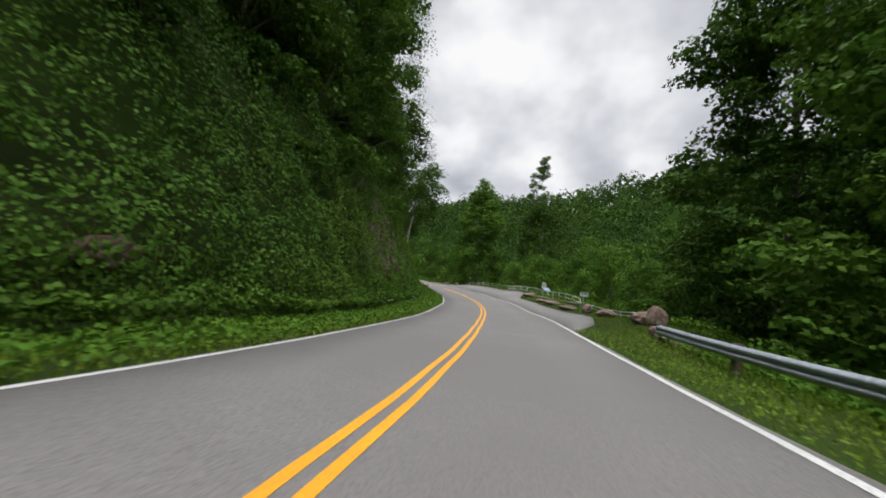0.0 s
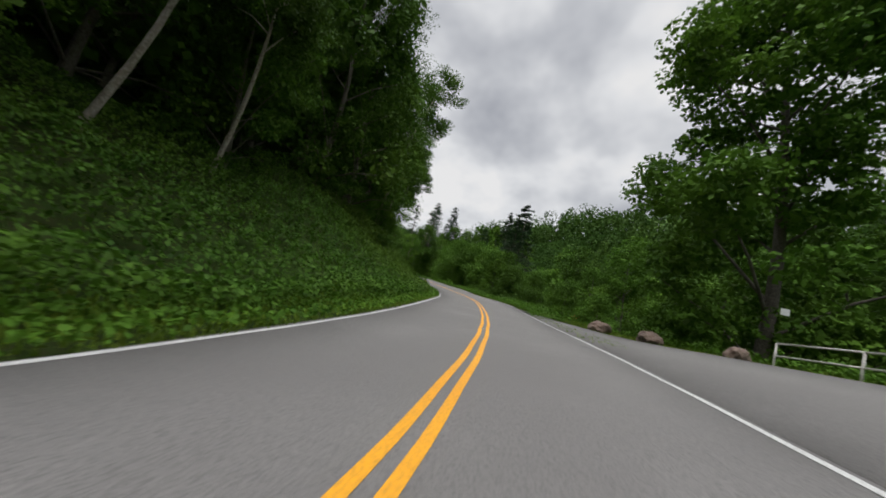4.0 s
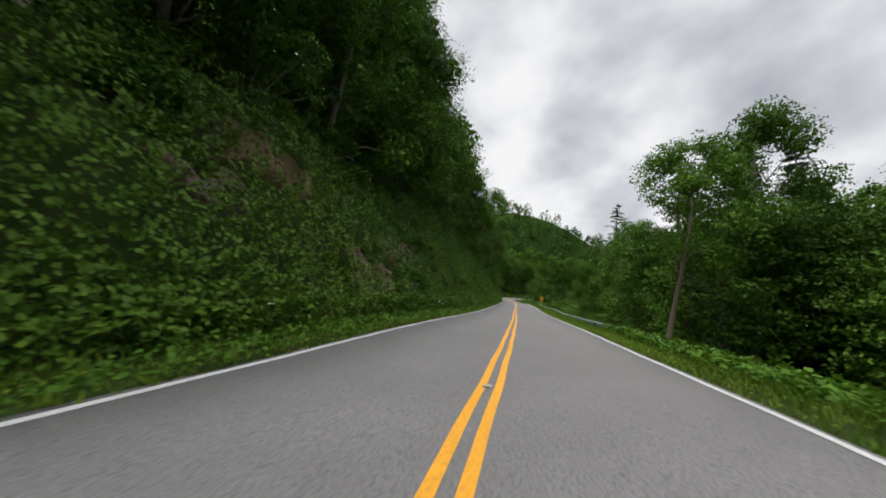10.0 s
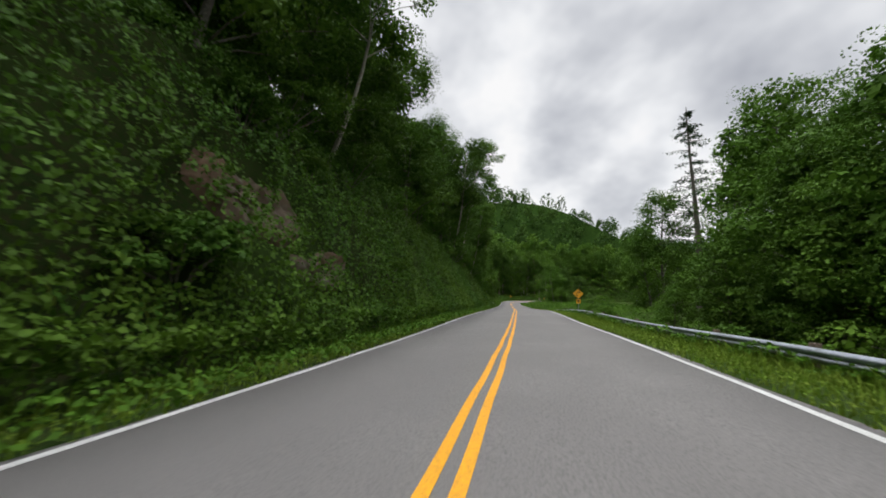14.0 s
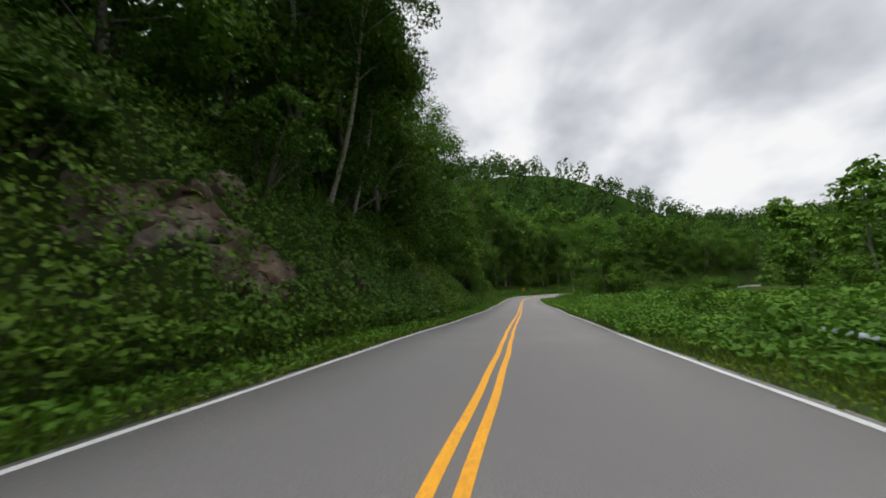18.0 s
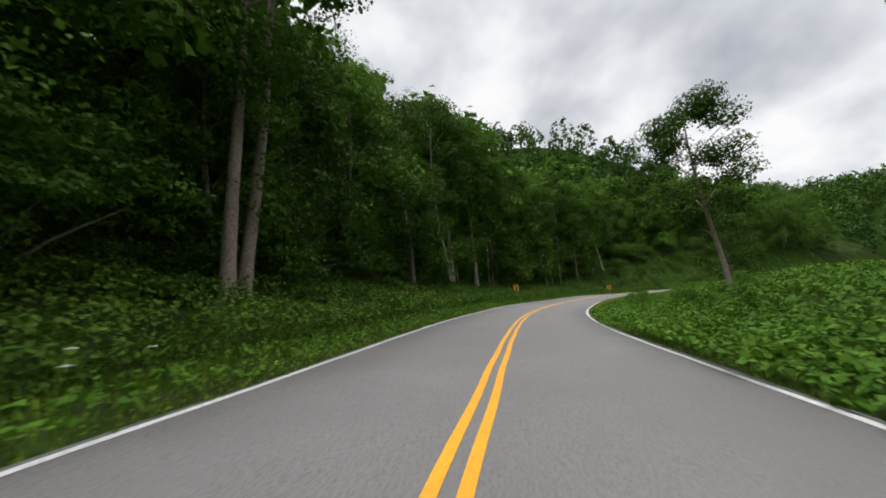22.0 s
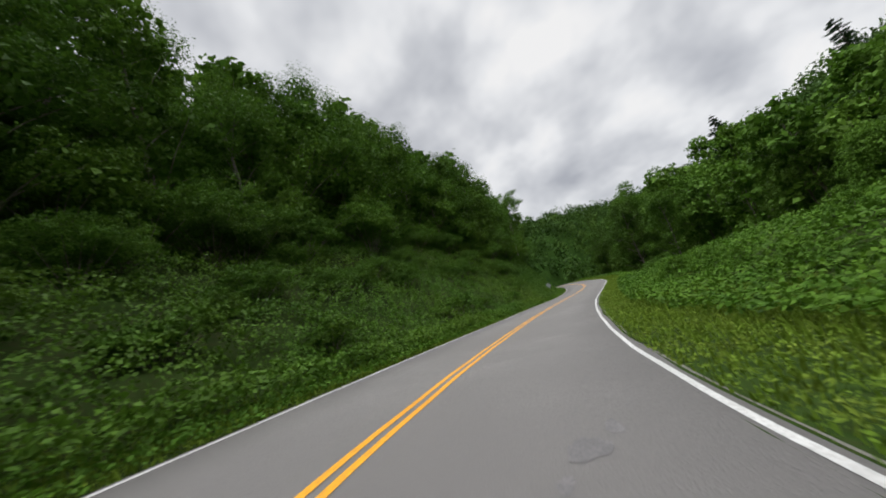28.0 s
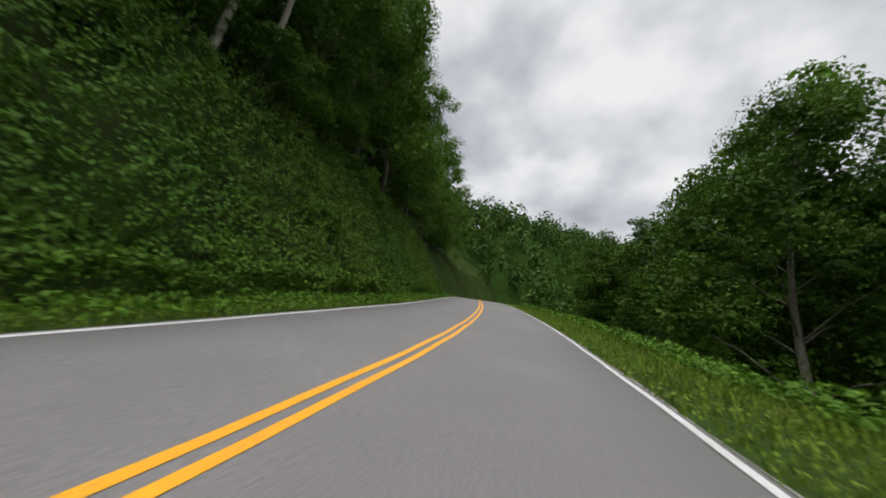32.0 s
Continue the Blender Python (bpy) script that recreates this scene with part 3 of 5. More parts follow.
def keep(ob, name, me):
    """Links a part and remembers its arrays for joined woods."""
    n = len(me.vertices)
    V = np.empty(n * 3, np.float32); me.vertices.foreach_get("co", V)
    F = np.empty(len(me.loops), np.int32); me.loops.foreach_get("vertex_index", F)
    PARTS.setdefault(ob.name, []).append((V.reshape(-1, 3), F.reshape(-1, 4), me.materials[0]))
    return mesh_part(name, me, ob)


def limb_mesh(name, segs, mat, sides=7):
    """Trunk and limbs: each seg is points and radii; all in one mesh."""
    Vs, Fs, base = [], [], 0
    for pts, rad in segs:
        pts = np.asarray(pts, float)
        k = len(pts)
        t = np.gradient(pts, axis=0)
        t /= np.linalg.norm(t, axis=1, keepdims=True) + 1e-9
        ref = np.where(np.abs(t[:, 2:3]) > 0.9, np.array([[1.0, 0, 0]]), np.array([[0, 0, 1.0]]))
        a = np.cross(t, ref); a /= np.linalg.norm(a, axis=1, keepdims=True) + 1e-9
        b = np.cross(t, a)
        ang = np.arange(sides) * 2 * np.pi / sides
        ring = pts[:, None] + (a[:, None] * np.cos(ang)[None, :, None] + b[:, None] * np.sin(ang)[None, :, None]) * np.asarray(rad)[:, None, None]
        Vs.append(ring.reshape(-1, 3))
        i = np.arange(k - 1)[:, None] * sides; j = np.arange(sides)[None]
        Fs.append((np.stack([i + j, i + (j + 1) % sides, i + sides + (j + 1) % sides, i + sides + j], -1) + base).reshape(-1, 4))
        base += k * sides
    return fast_mesh(name, np.concatenate(Vs), np.concatenate(Fs), mat, smooth=True)


def broadleaf(seed, height, crown_r, crown_from, leaves, leaf, bark, foliage, trunk_r, label, lean=0.0, lobes=34, category="tree", forks=1, skirt=0.12):
    """A tree: tapered trunk with limbs, and a crown of leaf clumps with gaps."""
    r = np.random.default_rng(seed)
    top = Vector((lean * height, 0, height))
    segs = []
    for f in range(forks):
        z = np.linspace(-0.6, height * 0.93, 10)
        off = (f - (forks - 1) / 2) * trunk_r * 2.0
        spread = off * np.clip(z / height, 0, 1) * 3
        wob = 0.02 * height
        pts = np.stack([off + spread + lean * z + wob * np.sin(z / height * 5 + seed + f), wob * np.cos(z / height * 4 + seed * 2 + f) - wob, z], 1)
        rad = trunk_r * (1 - 0.86 * np.clip(z / height, 0, 1)) * np.where(z < 0.4, 1.35, 1.0)
        segs.append((pts, rad))
    main = segs[0][0]
    cents, sizes = [], []
    for i in range(lobes):
        g = (i + 0.5) / lobes
        zc = height * (crown_from + (1 - crown_from) * g ** 0.85)
        prof = math.sin(math.pi * (skirt + (0.95 - skirt) * g)) ** 0.7
        ang = i * 2.39996 + r.uniform(-0.5, 0.5)
        rr = crown_r * prof * r.uniform(0.35, 1.05)
        ax = np.interp(zc, main[:, 2], main[:, 0]), np.interp(zc, main[:, 2], main[:, 1])
        c = np.array([ax[0] + rr * math.cos(ang), ax[1] + rr * math.sin(ang), zc + r.uniform(-0.04, 0.05) * height])
        cents.append(c); sizes.append(crown_r * r.uniform(0.24, 0.46))
        if i % 2 == 0:
            zb = max(zc - rr * 0.7, height * crown_from * 0.75)
            b0 = np.array([np.interp(zb, main[:, 2], main[:, 0]), np.interp(zb, main[:, 2], main[:, 1]), zb])
            mid = (b0 + c) / 2 + np.array([0, 0, 0.08 * rr])
            segs.append(([b0, mid, c], [trunk_r * 0.34 * (1 - 0.5 * g), trunk_r * 0.2 * (1 - 0.4 * g), 0.02]))
    cents, sizes = np.array(cents), np.array(sizes)
    w = sizes ** 2 / np.sum(sizes ** 2)
    k = r.choice(len(cents), leaves, p=w)
    dirs = r.normal(0, 1, (leaves, 3)); dirs /= np.linalg.norm(dirs, axis=1, keepdims=True)
    dirs[:, 2] *= 0.72
    sprays = 26
    sdir = r.normal(0, 1, (len(cents), sprays, 3)); sdir /= np.linalg.norm(sdir, axis=2, keepdims=True)
    sdir[..., 2] = sdir[..., 2] * 0.8 + 0.12
    j = r.integers(0, sprays, leaves)
    hub = cents[k] + sdir[k, j] * (sizes[k] * (0.62 + 0.30 * ((k * 7 + j * 13) % 10) / 10))[:, None]
    dirs[:, 2] = np.where(r.random(leaves) < 0.72, np.abs(dirs[:, 2]), dirs[:, 2] * 0.5)
    dirs = dirs * np.array([1.0, 1.0, 0.62])
    pos = hub + dirs * (sizes[k] * (0.29 + 0.18 * ((k * 3 + j * 5) % 8) / 8) * (0.55 + 0.5 * r.random(leaves) ** 0.6))[:, None]
    pos[:, 2] -= 0.10 * np.linalg.norm(pos[:, :2] - hub[:, :2], axis=1)
    size = np.full(leaves, leaf)
    # leafy twigs inside each clump close it
    inner = lobes * (80 if leaf < 0.3 else 24)
    ki = r.choice(len(cents), inner, p=w)
    di = r.normal(0, 1, (inner, 3)); di /= np.linalg.norm(di, axis=1, keepdims=True)
    pos = np.concatenate([pos, cents[ki] + di * (sizes[ki] * 0.58 * r.random(inner) ** 0.4)[:, None]])
    dirs, size = np.concatenate([dirs, di]), np.concatenate([size, np.maximum(leaf, sizes[ki] * 0.2)])
    V, F = leaf_quads(r, pos, dirs * 0.7 + np.array([0, 0, 0.6]), size, jitter=0.55)
    ob = new(category if category != "tree" else "tree", None)
    tagged(ob, label, category)
    keep(ob, "trunk", limb_mesh("trunk", segs, bark))
    keep(ob, "crown", fast_mesh("crown", V, F, foliage))
    return ob


def conifer(seed, height, base_r, leaves, leaf, label, bare=0.3, sparse=0.0, foliage=None):
    r = np.random.default_rng(seed)
    z = np.linspace(-0.5, height, 8)
    segs = [(np.stack([0.15 * np.sin(z / 4 + seed), 0.15 * np.cos(z / 5) - 0.15, z], 1), 0.017 * height * (1 - 0.9 * np.clip(z / height, 0, 1)))]
    pos, nor = [], []
    tiers = int(height * 0.95)
    for i in range(tiers):
        g = i / tiers
        zc = height * (bare + (1 - bare) * g)
        reach = base_r * (1 - g) ** 0.7 * r.uniform(0.55, 1.15) + 0.2
        for b in range(r.integers(5, 8)):
            if r.random() < sparse:
                continue
            a = r.uniform(0, 2 * np.pi)
            tip = np.array([reach * math.cos(a), reach * math.sin(a), zc + reach * r.uniform(-0.38, 0.1)])
            segs.append(([[0, 0, zc], tip * [0.5, 0.5, 0] + [0, 0, zc + 0.1 * reach], tip], [0.05, 0.035, 0.012]))
            m = max(4, int(leaves / (tiers * 5)))
            t = r.random(m) ** 0.6
            p = np.array([0, 0, zc]) * (1 - t[:, None]) + tip * t[:, None] + r.normal(0, 1, (m, 3)) * np.array([0.32, 0.32, 0.13]) * (0.3 + reach * 0.28)
            pos.append(p); nor.append(np.tile([0, 0, 1.0], (m, 1)))
    V, F = leaf_quads(r, np.concatenate(pos), np.concatenate(nor), leaf, aspect=0.45, jitter=0.5)
    ob = tagged(new("conifer", None), label, "conifer")
    keep(ob, "trunk", limb_mesh("trunk", segs, M_BARK, 5))
    keep(ob, "crown", fast_mesh("crown", V, F, foliage or M_NEEDLE))
    return ob


def bush(seed, height, spread, leaves, leaf, foliage, label, clumps=12):
    r = np.random.default_rng(seed)
    segs, cents, sizes = [], [], []
    for i in range(clumps):
        a, rr = i * 2.4, spread * r.uniform(0.15, 0.8)
        c = np.array([rr * math.cos(a), rr * math.sin(a), height * r.uniform(0.3, 0.8)])
        cents.append(c); sizes.append(height * r.uniform(0.25, 0.42))
        segs.append(([[0, 0, -0.2], c * 0.5 + [0, 0, 0.1], c], [0.05, 0.035, 0.01]))
    cents, sizes = np.array(cents), np.array(sizes)
    k = r.integers(0, len(cents), leaves)
    dirs = r.normal(0, 1, (leaves, 3)); dirs /= np.linalg.norm(dirs, axis=1, keepdims=True)
    sdir = r.normal(0, 1, (clumps, 12, 3)); sdir /= np.linalg.norm(sdir, axis=2, keepdims=True)
    sdir[..., 2] = np.abs(sdir[..., 2]) * 1.1 - 0.25
    j = r.integers(0, 12, leaves)
    dirs[:, 2] = np.abs(dirs[:, 2]) * 0.8 - 0.1
    pos = cents[k] + sdir[k, j] * (sizes[k] * 0.75)[:, None] + dirs * (sizes[k] * 0.36 * (0.5 + 0.55 * r.random(leaves)))[:, None]
    pos[:, 2] = np.abs(pos[:, 2])
    V, F = leaf_quads(r, pos, dirs + np.array([0, 0, 0.6]), leaf, jitter=0.6)
    ob = tagged(new("bush", None), label, "bush")
    keep(ob, "stem", limb_mesh("stem", segs, M_BARK, 5))
    keep(ob, "foliage", fast_mesh("foliage", V, F, foliage))
    return ob


# ---- far hills: a coarse sheet under and beyond the roadside ground ----
def nearest(xy):
    d2 = ((xy[:, None, :] - RP[None, ::4, :2]) ** 2).sum(-1)
    j = np.argmin(d2, 1) * 4
    h = RH[j]
    v = xy - RP[j, :2]
    side = np.cos(h) * v[:, 0] + np.sin(h) * v[:, 1]
    dist = np.sqrt(np.min(d2, 1))
    return SS[j], np.where(side < 0, -dist, dist), RP[j, 2]


def hill_height(xy):
    s, d, z0 = nearest(xy)
    ahead = np.clip(np.hypot(xy[:, 0] - RP[-1, 0], xy[:, 1] - RP[-1, 1]) - 40, 0, None) * (s > S1 - 6)
    z = z0 + rise(s, d) + np.where(s > S1 - 6, 58 * (1 - np.exp(-ahead / 230)), 0)
    # the round summit over the far bend
    z = z + 38 * np.clip((np.abs(d) - 34) / 46, 0, 1) * np.exp(-((xy[:, 0] + 395) ** 2 + (xy[:, 1] - 290) ** 2) / (2 * 66.0 ** 2))
    z = z + 26 * np.clip((np.abs(d) - 40) / 50, 0, 1) * np.exp(-((xy[:, 0] + 378) ** 2 + (xy[:, 1] - 398) ** 2) / (2 * 55.0 ** 2))
    z = z + np.clip((np.abs(d) - 70) / 80, 0, 1) * 9 * lumps(xy[:, 0], xy[:, 1], 46.0, 3.0)
    inner = np.clip((66 - np.abs(d)) / 16, 0, 1) * (s > S0 + 3) * (s < S1 - 8)
    return z - 1.0 - 7 * inner - 0.5


def smooth(a, times):
    for _ in range(times):
        p = np.pad(a, 1, "edge")
        a = (p[:-2, 1:-1] + p[2:, 1:-1] + p[1:-1, :-2] + p[1:-1, 2:] + 4 * a) / 8
    return a


gx, gy = np.arange(-900, 620, 13.0), np.arange(-420, 1150, 13.0)
XY = np.stack(np.meshgrid(gx, gy, indexing="ij"), -1).reshape(-1, 2)
HZ = hill_height(XY)
near_road = np.abs(nearest(XY)[1]).reshape(len(gx), len(gy))
soft_z = smooth(HZ.reshape(len(gx), len(gy)), 14)
blend = np.clip((near_road - 46) / 30, 0, 1)
HZ = (HZ.reshape(len(gx), len(gy)) * (1 - blend) + soft_z * blend)


def hill_at(xy):
    """Height of the coarse sheet by bilinear lookup."""
    u, v = (xy[:, 0] - gx[0]) / 13.0, (xy[:, 1] - gy[0]) / 13.0
    i, j = np.clip(u.astype(int), 0, len(gx) - 2), np.clip(v.astype(int), 0, len(gy) - 2)
    a, b = u - i, v - j
    return HZ[i, j] * (1 - a) * (1 - b) + HZ[i + 1, j] * a * (1 - b) + HZ[i, j + 1] * (1 - a) * b + HZ[i + 1, j + 1] * a * b


tagged(new("hillside", fast_mesh("hillside", np.column_stack([XY, HZ.ravel()]), grid_faces(len(gx), len(gy)), M_HILL, smooth=True)),
               "wooded valley hillsides rising behind the road", "hillside", kind="structure")

# woods on the far hills: rounded crowns of loose leaf clumps
def hill_woods(seed, step, leaves, leaf, d_lo, d_hi, ahead, x0=-600, y1=860):
    r = np.random.default_rng(seed)
    px, py = np.meshgrid(np.arange(x0, 330, step), np.arange(-120, y1, step), indexing="ij")
    xy = np.stack([px.ravel(), py.ravel()], 1) + r.uniform(-0.5, 0.5, (px.size, 2)) * step
    s, d, _ = nearest(xy)
    ok = (d > d_lo) & (d < d_hi) & (s < S1 - 8) & ~((s > 338) & (s < 428) & (d < 95))
    if x0 < -600:
        ok = (np.abs(d) > d_lo) & (np.abs(d) < d_hi)
    if ahead:
        ok |= ((d < -38) & (d > np.interp(s, [270, 300, 430, 450], [-75, -210, -210, -75]))) | ((s > S1 - 8) & (np.abs(d) < 330))
    ok &= r.random(len(xy)) > np.clip((np.abs(d) - 60) / 260, 0, 1) * 0.3
    xy = xy[ok]
    z = hill_at(xy) + 0.5
    n = len(xy)
    tall = 10 + 13 * r.random(n) ** 1.3
    k = np.repeat(np.arange(n), leaves)
    # each crown is a few overlapping domes
    lobe = r.integers(0, 5, len(k))
    ang = lobe * 1.2566 + k * 2.4
    off = np.where(lobe == 0, 0.0, 0.52)
    dirs = r.normal(0, 1, (len(k), 3)); dirs /= np.linalg.norm(dirs, axis=1, keepdims=True)
    dirs[:, 2] = np.abs(dirs[:, 2]) * 1.15 - 0.3
    wide = tall[k] * np.where(lobe == 0, 0.27, 0.19) * (0.8 + 0.35 * np.sin(k * 1.7))
    core = np.column_stack([xy[k], z[k] + tall[k] * np.where(lobe == 0, 0.68, 0.42 + 0.16 * np.sin(k * 3.1 + lobe * 2.2))])
    core[:, :2] += np.stack([np.cos(ang), np.sin(ang)], 1) * (off * tall[k] * 0.36)[:, None]
    pos = core + dirs * np.column_stack([wide, wide, tall[k] * 0.30]) * r.uniform(0.82, 1.06, len(k))[:, None]
    V, F = leaf_quads(r, pos, dirs, leaf * (0.7 + 0.3 * tall[k] / 14), jitter=0.3)
    return tagged(new("hill_woods", fast_mesh("hill_woods", V, F, M_FAR)), "dense green broadleaf woods on the far hillsides", "woods", kind="stuff")


hill_woods(31, 8.2, 440, 0.6, 52, 84, False)
hill_woods(34, 8.8, 210, 1.05, 84, 120, False)
hill_woods(32, 9.4, 115, 1.4, 120, 290, True)
hill_woods(33, 16.0, 52, 3.6, 290, 900, False, -880, 1120)


# ---- cover of the banks ----
def left_band(a, b, lo=0.0, hi=99.0):
    """Offsets from a to b of the way up the left bank (0 the verge's edge, 1 the bank's top)."""
    def f(s):
        vw, m1, h1 = (table(s, LEFT, c) for c in (1, 2, 3))
        run = np.clip(h1 / m1, 1.0, 14.0)
        return -(PAVED + vw + a * run - lo), -(PAVED + vw + b * run + hi)
    return f


ROCKS = ((15.0, 2.6, 1.8, 5.6), (19.5, 3.2, 3.2, 7.4), (21.0, 2.6, 1.4, 3.4), (26.0, 3.0, 2.6, 6.4), (32.0, 3.0, 2.2, 4.8), (-4.0, 0.5, 1.3, 1.9), (136.3, 1.5, 1.6, 3.8), (138.6, 1.2, 1.0, 2.2),
         (140.2, 1.1, 2.7, 4.0), (148, 1.2, 2.8, 4.0), (154.9, 0.95, 0.8, 2.8), (157.0, 0.6, 0.9, 2.4), (160.9, 1.3, 2.3, 4.2), (160.6, 0.9, 0.7, 1.7), (164.8, 1.4, 3.0, 4.6), (166.6, 1.0, 2.2, 3.4),
         (205, 1.7, 3.2, 5.2), (207.4, 1.2, 1.9, 3.1), (244.5, 1.0, 1.7, 3.5), (251.0, 1.15, 1.7, 3.5), (253.4, 0.7, 1.3, 2.6), (260.3, 1.5, 2.4, 4.0), (262.3, 1.3, 1.2, 2.9), (263.2, 0.9, 4.2, 5.2), (269, 0.9, 1.9, 3.2), (280, 1.3, 2.4, 4.0))


SCARS = ((122.6, 2.4, 2.6, 4.4), (127.4, 1.7, 2.6, 4.6), (151.0, 2.2, 4.2, 5.8))


def rocky(s, d):
    """Where bare rock shows through the vines on the left bank."""
    z = rise(s, d)
    bare = np.zeros(np.shape(s), bool)
    for c, half, z0, z1 in ROCKS + SCARS:
        bare |= (np.abs(s - c) / half) ** 2 + ((z - (z0 + z1) / 2) / ((z1 - z0) / 2)) ** 2 < 0.8 + 0.3 * lumps(s, d * 1.3, 0.9, c)
    return bare & (lumps(s * 1.3, d * 2.4, 0.75, 9.0) > -0.02)


def right_inner(s):
    return np.where((s > 3) & (s < 84), 8.9, PAVED + np.clip(table(s, RIGHT, 1) - 0.9, 0.5, 9))


for k, (a, b) in enumerate(((-36, 60), (60, 150), (150, 240), (240, 330), (330, 420), (420, 520))):
    leaf_cover("bank_vines", "thick green kudzu and creeper over the steep roadside bank", a, b, left_band(-0.12, 1.0, 0.3, 2.5), 310, 0.122, M_VINE, 40 + k,
               lift=(0.03, 1.1), skip=rocky, cell=1.5)
    leaf_cover("verge_weeds", "low broad-leaved weeds along the verge", a, b, lambda s: (-3.3 + 0 * s, -(PAVED + table(s, LEFT, 1) + 0.8)), 190, 0.10, M_VINE_LIGHT, 140 + k, lift=(0.01, 0.34), cell=0.6)
    grass("verge_grass", "tall green grass and weeds along the verge", a, b, lambda s: (-3.26 + 0 * s, -(PAVED + table(s, LEFT, 1) + 0.9)), 62, 0.3, M_GRASS, 60 + k)
    grass("verge_grass", "green grass and weeds along the verge", a, b,
          lambda s: (np.where((s > 3) & (s < 84), np.interp(s, lay_s, outer) + 0.1, 3.42), PAVED + table(s, RIGHT, 1) + 1.8), (75, 75, 80, 75, 120, 100)[k],
          0.16 if k == 0 else 0.26, M_GRASS, 80 + k)
    leaf_cover("roadside_vines", "low kudzu and weeds beside the road", a, b, lambda s: (right_inner(s), right_inner(s) + 5.0), 230, 0.12, M_VINE_LIGHT, 100 + k, lift=(0.02, 0.6), cell=1.2)
    leaf_cover("roadside_vines", "low kudzu and weeds beside the road", a, b, lambda s: (right_inner(s) + 5.0, np.interp(s, [230, 262, 430, 450], [19.0, 26.0, 26.0, 19.0])), 60, 0.2,
               M_VINE_LIGHT, 120 + k, lift=(0.02, 0.9), cell=1.7)

# short clover and grass close to the asphalt
for a, b, lo, hi, n in ((-36, 520, -3.28, -4.3, 170), (342, 456, 3.42, 8.0, 320), (150, 262, 3.42, 6.0, 150), (66, 150, 3.42, 4.6, 60), (456, 520, 3.42, 6.4, 150), (-36, 4, 3.42, 6.0, 150), (38, 82, -4.3, -13.0, 50)):
    leaf_cover("verge_clover", "short bright grass and clover of the verge", a, b, lambda s: (lo + 0 * s, hi + 0 * s), int(n * 1.35), 0.06, M_GRASS, 200 + a, lift=(0.02, 0.14), cell=0.5, jitter=0.6, aspect=0.5)

# kudzu that reaches over the asphalt's edge
for a, b in ((78, 142), (266, 334)):
    leaf_cover("edge_vines", "bright kudzu creeping onto the asphalt's edge", a, b, lambda s: (3.2 + 0.15 * lumps(s, s * 0.4, 0.8, 2.0), 6.0 + 0 * s), 290, 0.125, M_VINE_LIGHT, 110 + a, lift=(0.02, 0.5), cell=0.9)
grass("tall_weeds", "tall weeds growing through the guardrail", 148, 264, lambda s: (5.9 + 0 * s, 7.6 + 0 * s), 70, 0.62, M_GRASS, 95)
leaf_cover("rail_vines", "kudzu creeping over the guardrail", 253, 266, lambda s: (5.6 + 0 * s, 7.6 + 0 * s), 150, 0.17, M_VINE_LIGHT, 96, lift=(0.2, 0.8), cell=0.8)
leaf_cover("rail_vines", "kudzu creeping over the guardrail", 146, 166, lambda s: (5.4 + 0 * s, 7.6 + 0 * s), 120, 0.17, M_VINE_LIGHT, 97, lift=(0.1, 0.75), cell=0.8)
# ---- trees ----
BIG = broadleaf(1, 23, 5.0, 0.06, 44000, 0.23, M_BARK, M_LEAF, 0.3, "large broadleaf tree with a full dark green crown", lobes=60, skirt=0.3)
EDGE = [broadleaf(10 + i, 14 + 2.0 * i, 4.8 + 0.3 * i, 0.03, 25000, 0.138, M_BARK, M_LEAF, 0.2 + 0.02 * i,
                  "woodland tree leafy to its foot on the roadside slope", lean=0.04 * (i % 3), lobes=46, skirt=0.3) for i in range(5)]
MID = [broadleaf(40 + i, 13 + 2 * i, 4.6, 0.03, 8000, 0.28, M_BARK, (M_LEAF_LIGHT, M_LEAF, M_LEAF_LIGHT)[i], 0.2, "woodland tree with a leafy crown", lobes=36, skirt=0.3) for i in range(3)]
WOOD = [broadleaf(30 + i, 13 + 2 * i, 4.6, 0.04, 1500, 0.7, M_BARK, M_LEAF if i % 2 else M_LEAF_LIGHT, 0.2, "woodland tree with dense green crown", lobes=28, skirt=0.3) for i in range(4)]
SLIM = [broadleaf(50 + i, 16 + 2 * i, 3.6, 0.5, 8500, 0.17, M_BARK_PALE, M_LEAF, 0.15 + 0.02 * i, "slender pale-trunked tree leaning over the bank", lean=0.2, lobes=22) for i in range(3)]
TRUNK = [broadleaf(55 + i, 19 + 2 * i, 4.6, 0.40, 16000, 0.17, M_BARK_TAN, M_LEAF, 0.25, "tall forest-edge tree with a bare pale trunk", lean=0.03, lobes=30, forks=1 + i) for i in range(2)]
VALLEY = [broadleaf(60 + i, 7 + 2.0 * i, 3.4 + 0.5 * i, 0.03, 13000, 0.175, M_BARK, M_LEAF if i % 2 else M_LEAF_LIGHT, 0.16, "leafy riverside tree with a green crown", lobes=40, skirt=0.26) for i in range(4)]
CONIFER = [conifer(70 + i, 24 + 3 * i, 5.0, 15000, 0.30, "tall hemlock standing over the riverside woods", bare=0.25 + 0.05 * i) for i in range(2)]
DEAD = conifer(75, 24, 3.6, 4600, 0.3, "thin half-dead conifer with sparse needles", bare=0.3, sparse=0.42)
BUSH = [bush(80 + i, 2.2 + 0.5 * i, 2.0 + 0.3 * i, 4400, 0.13, (M_VINE, M_VINE_LIGHT)[i % 2], "rounded green bush beside the road") for i in range(3)]
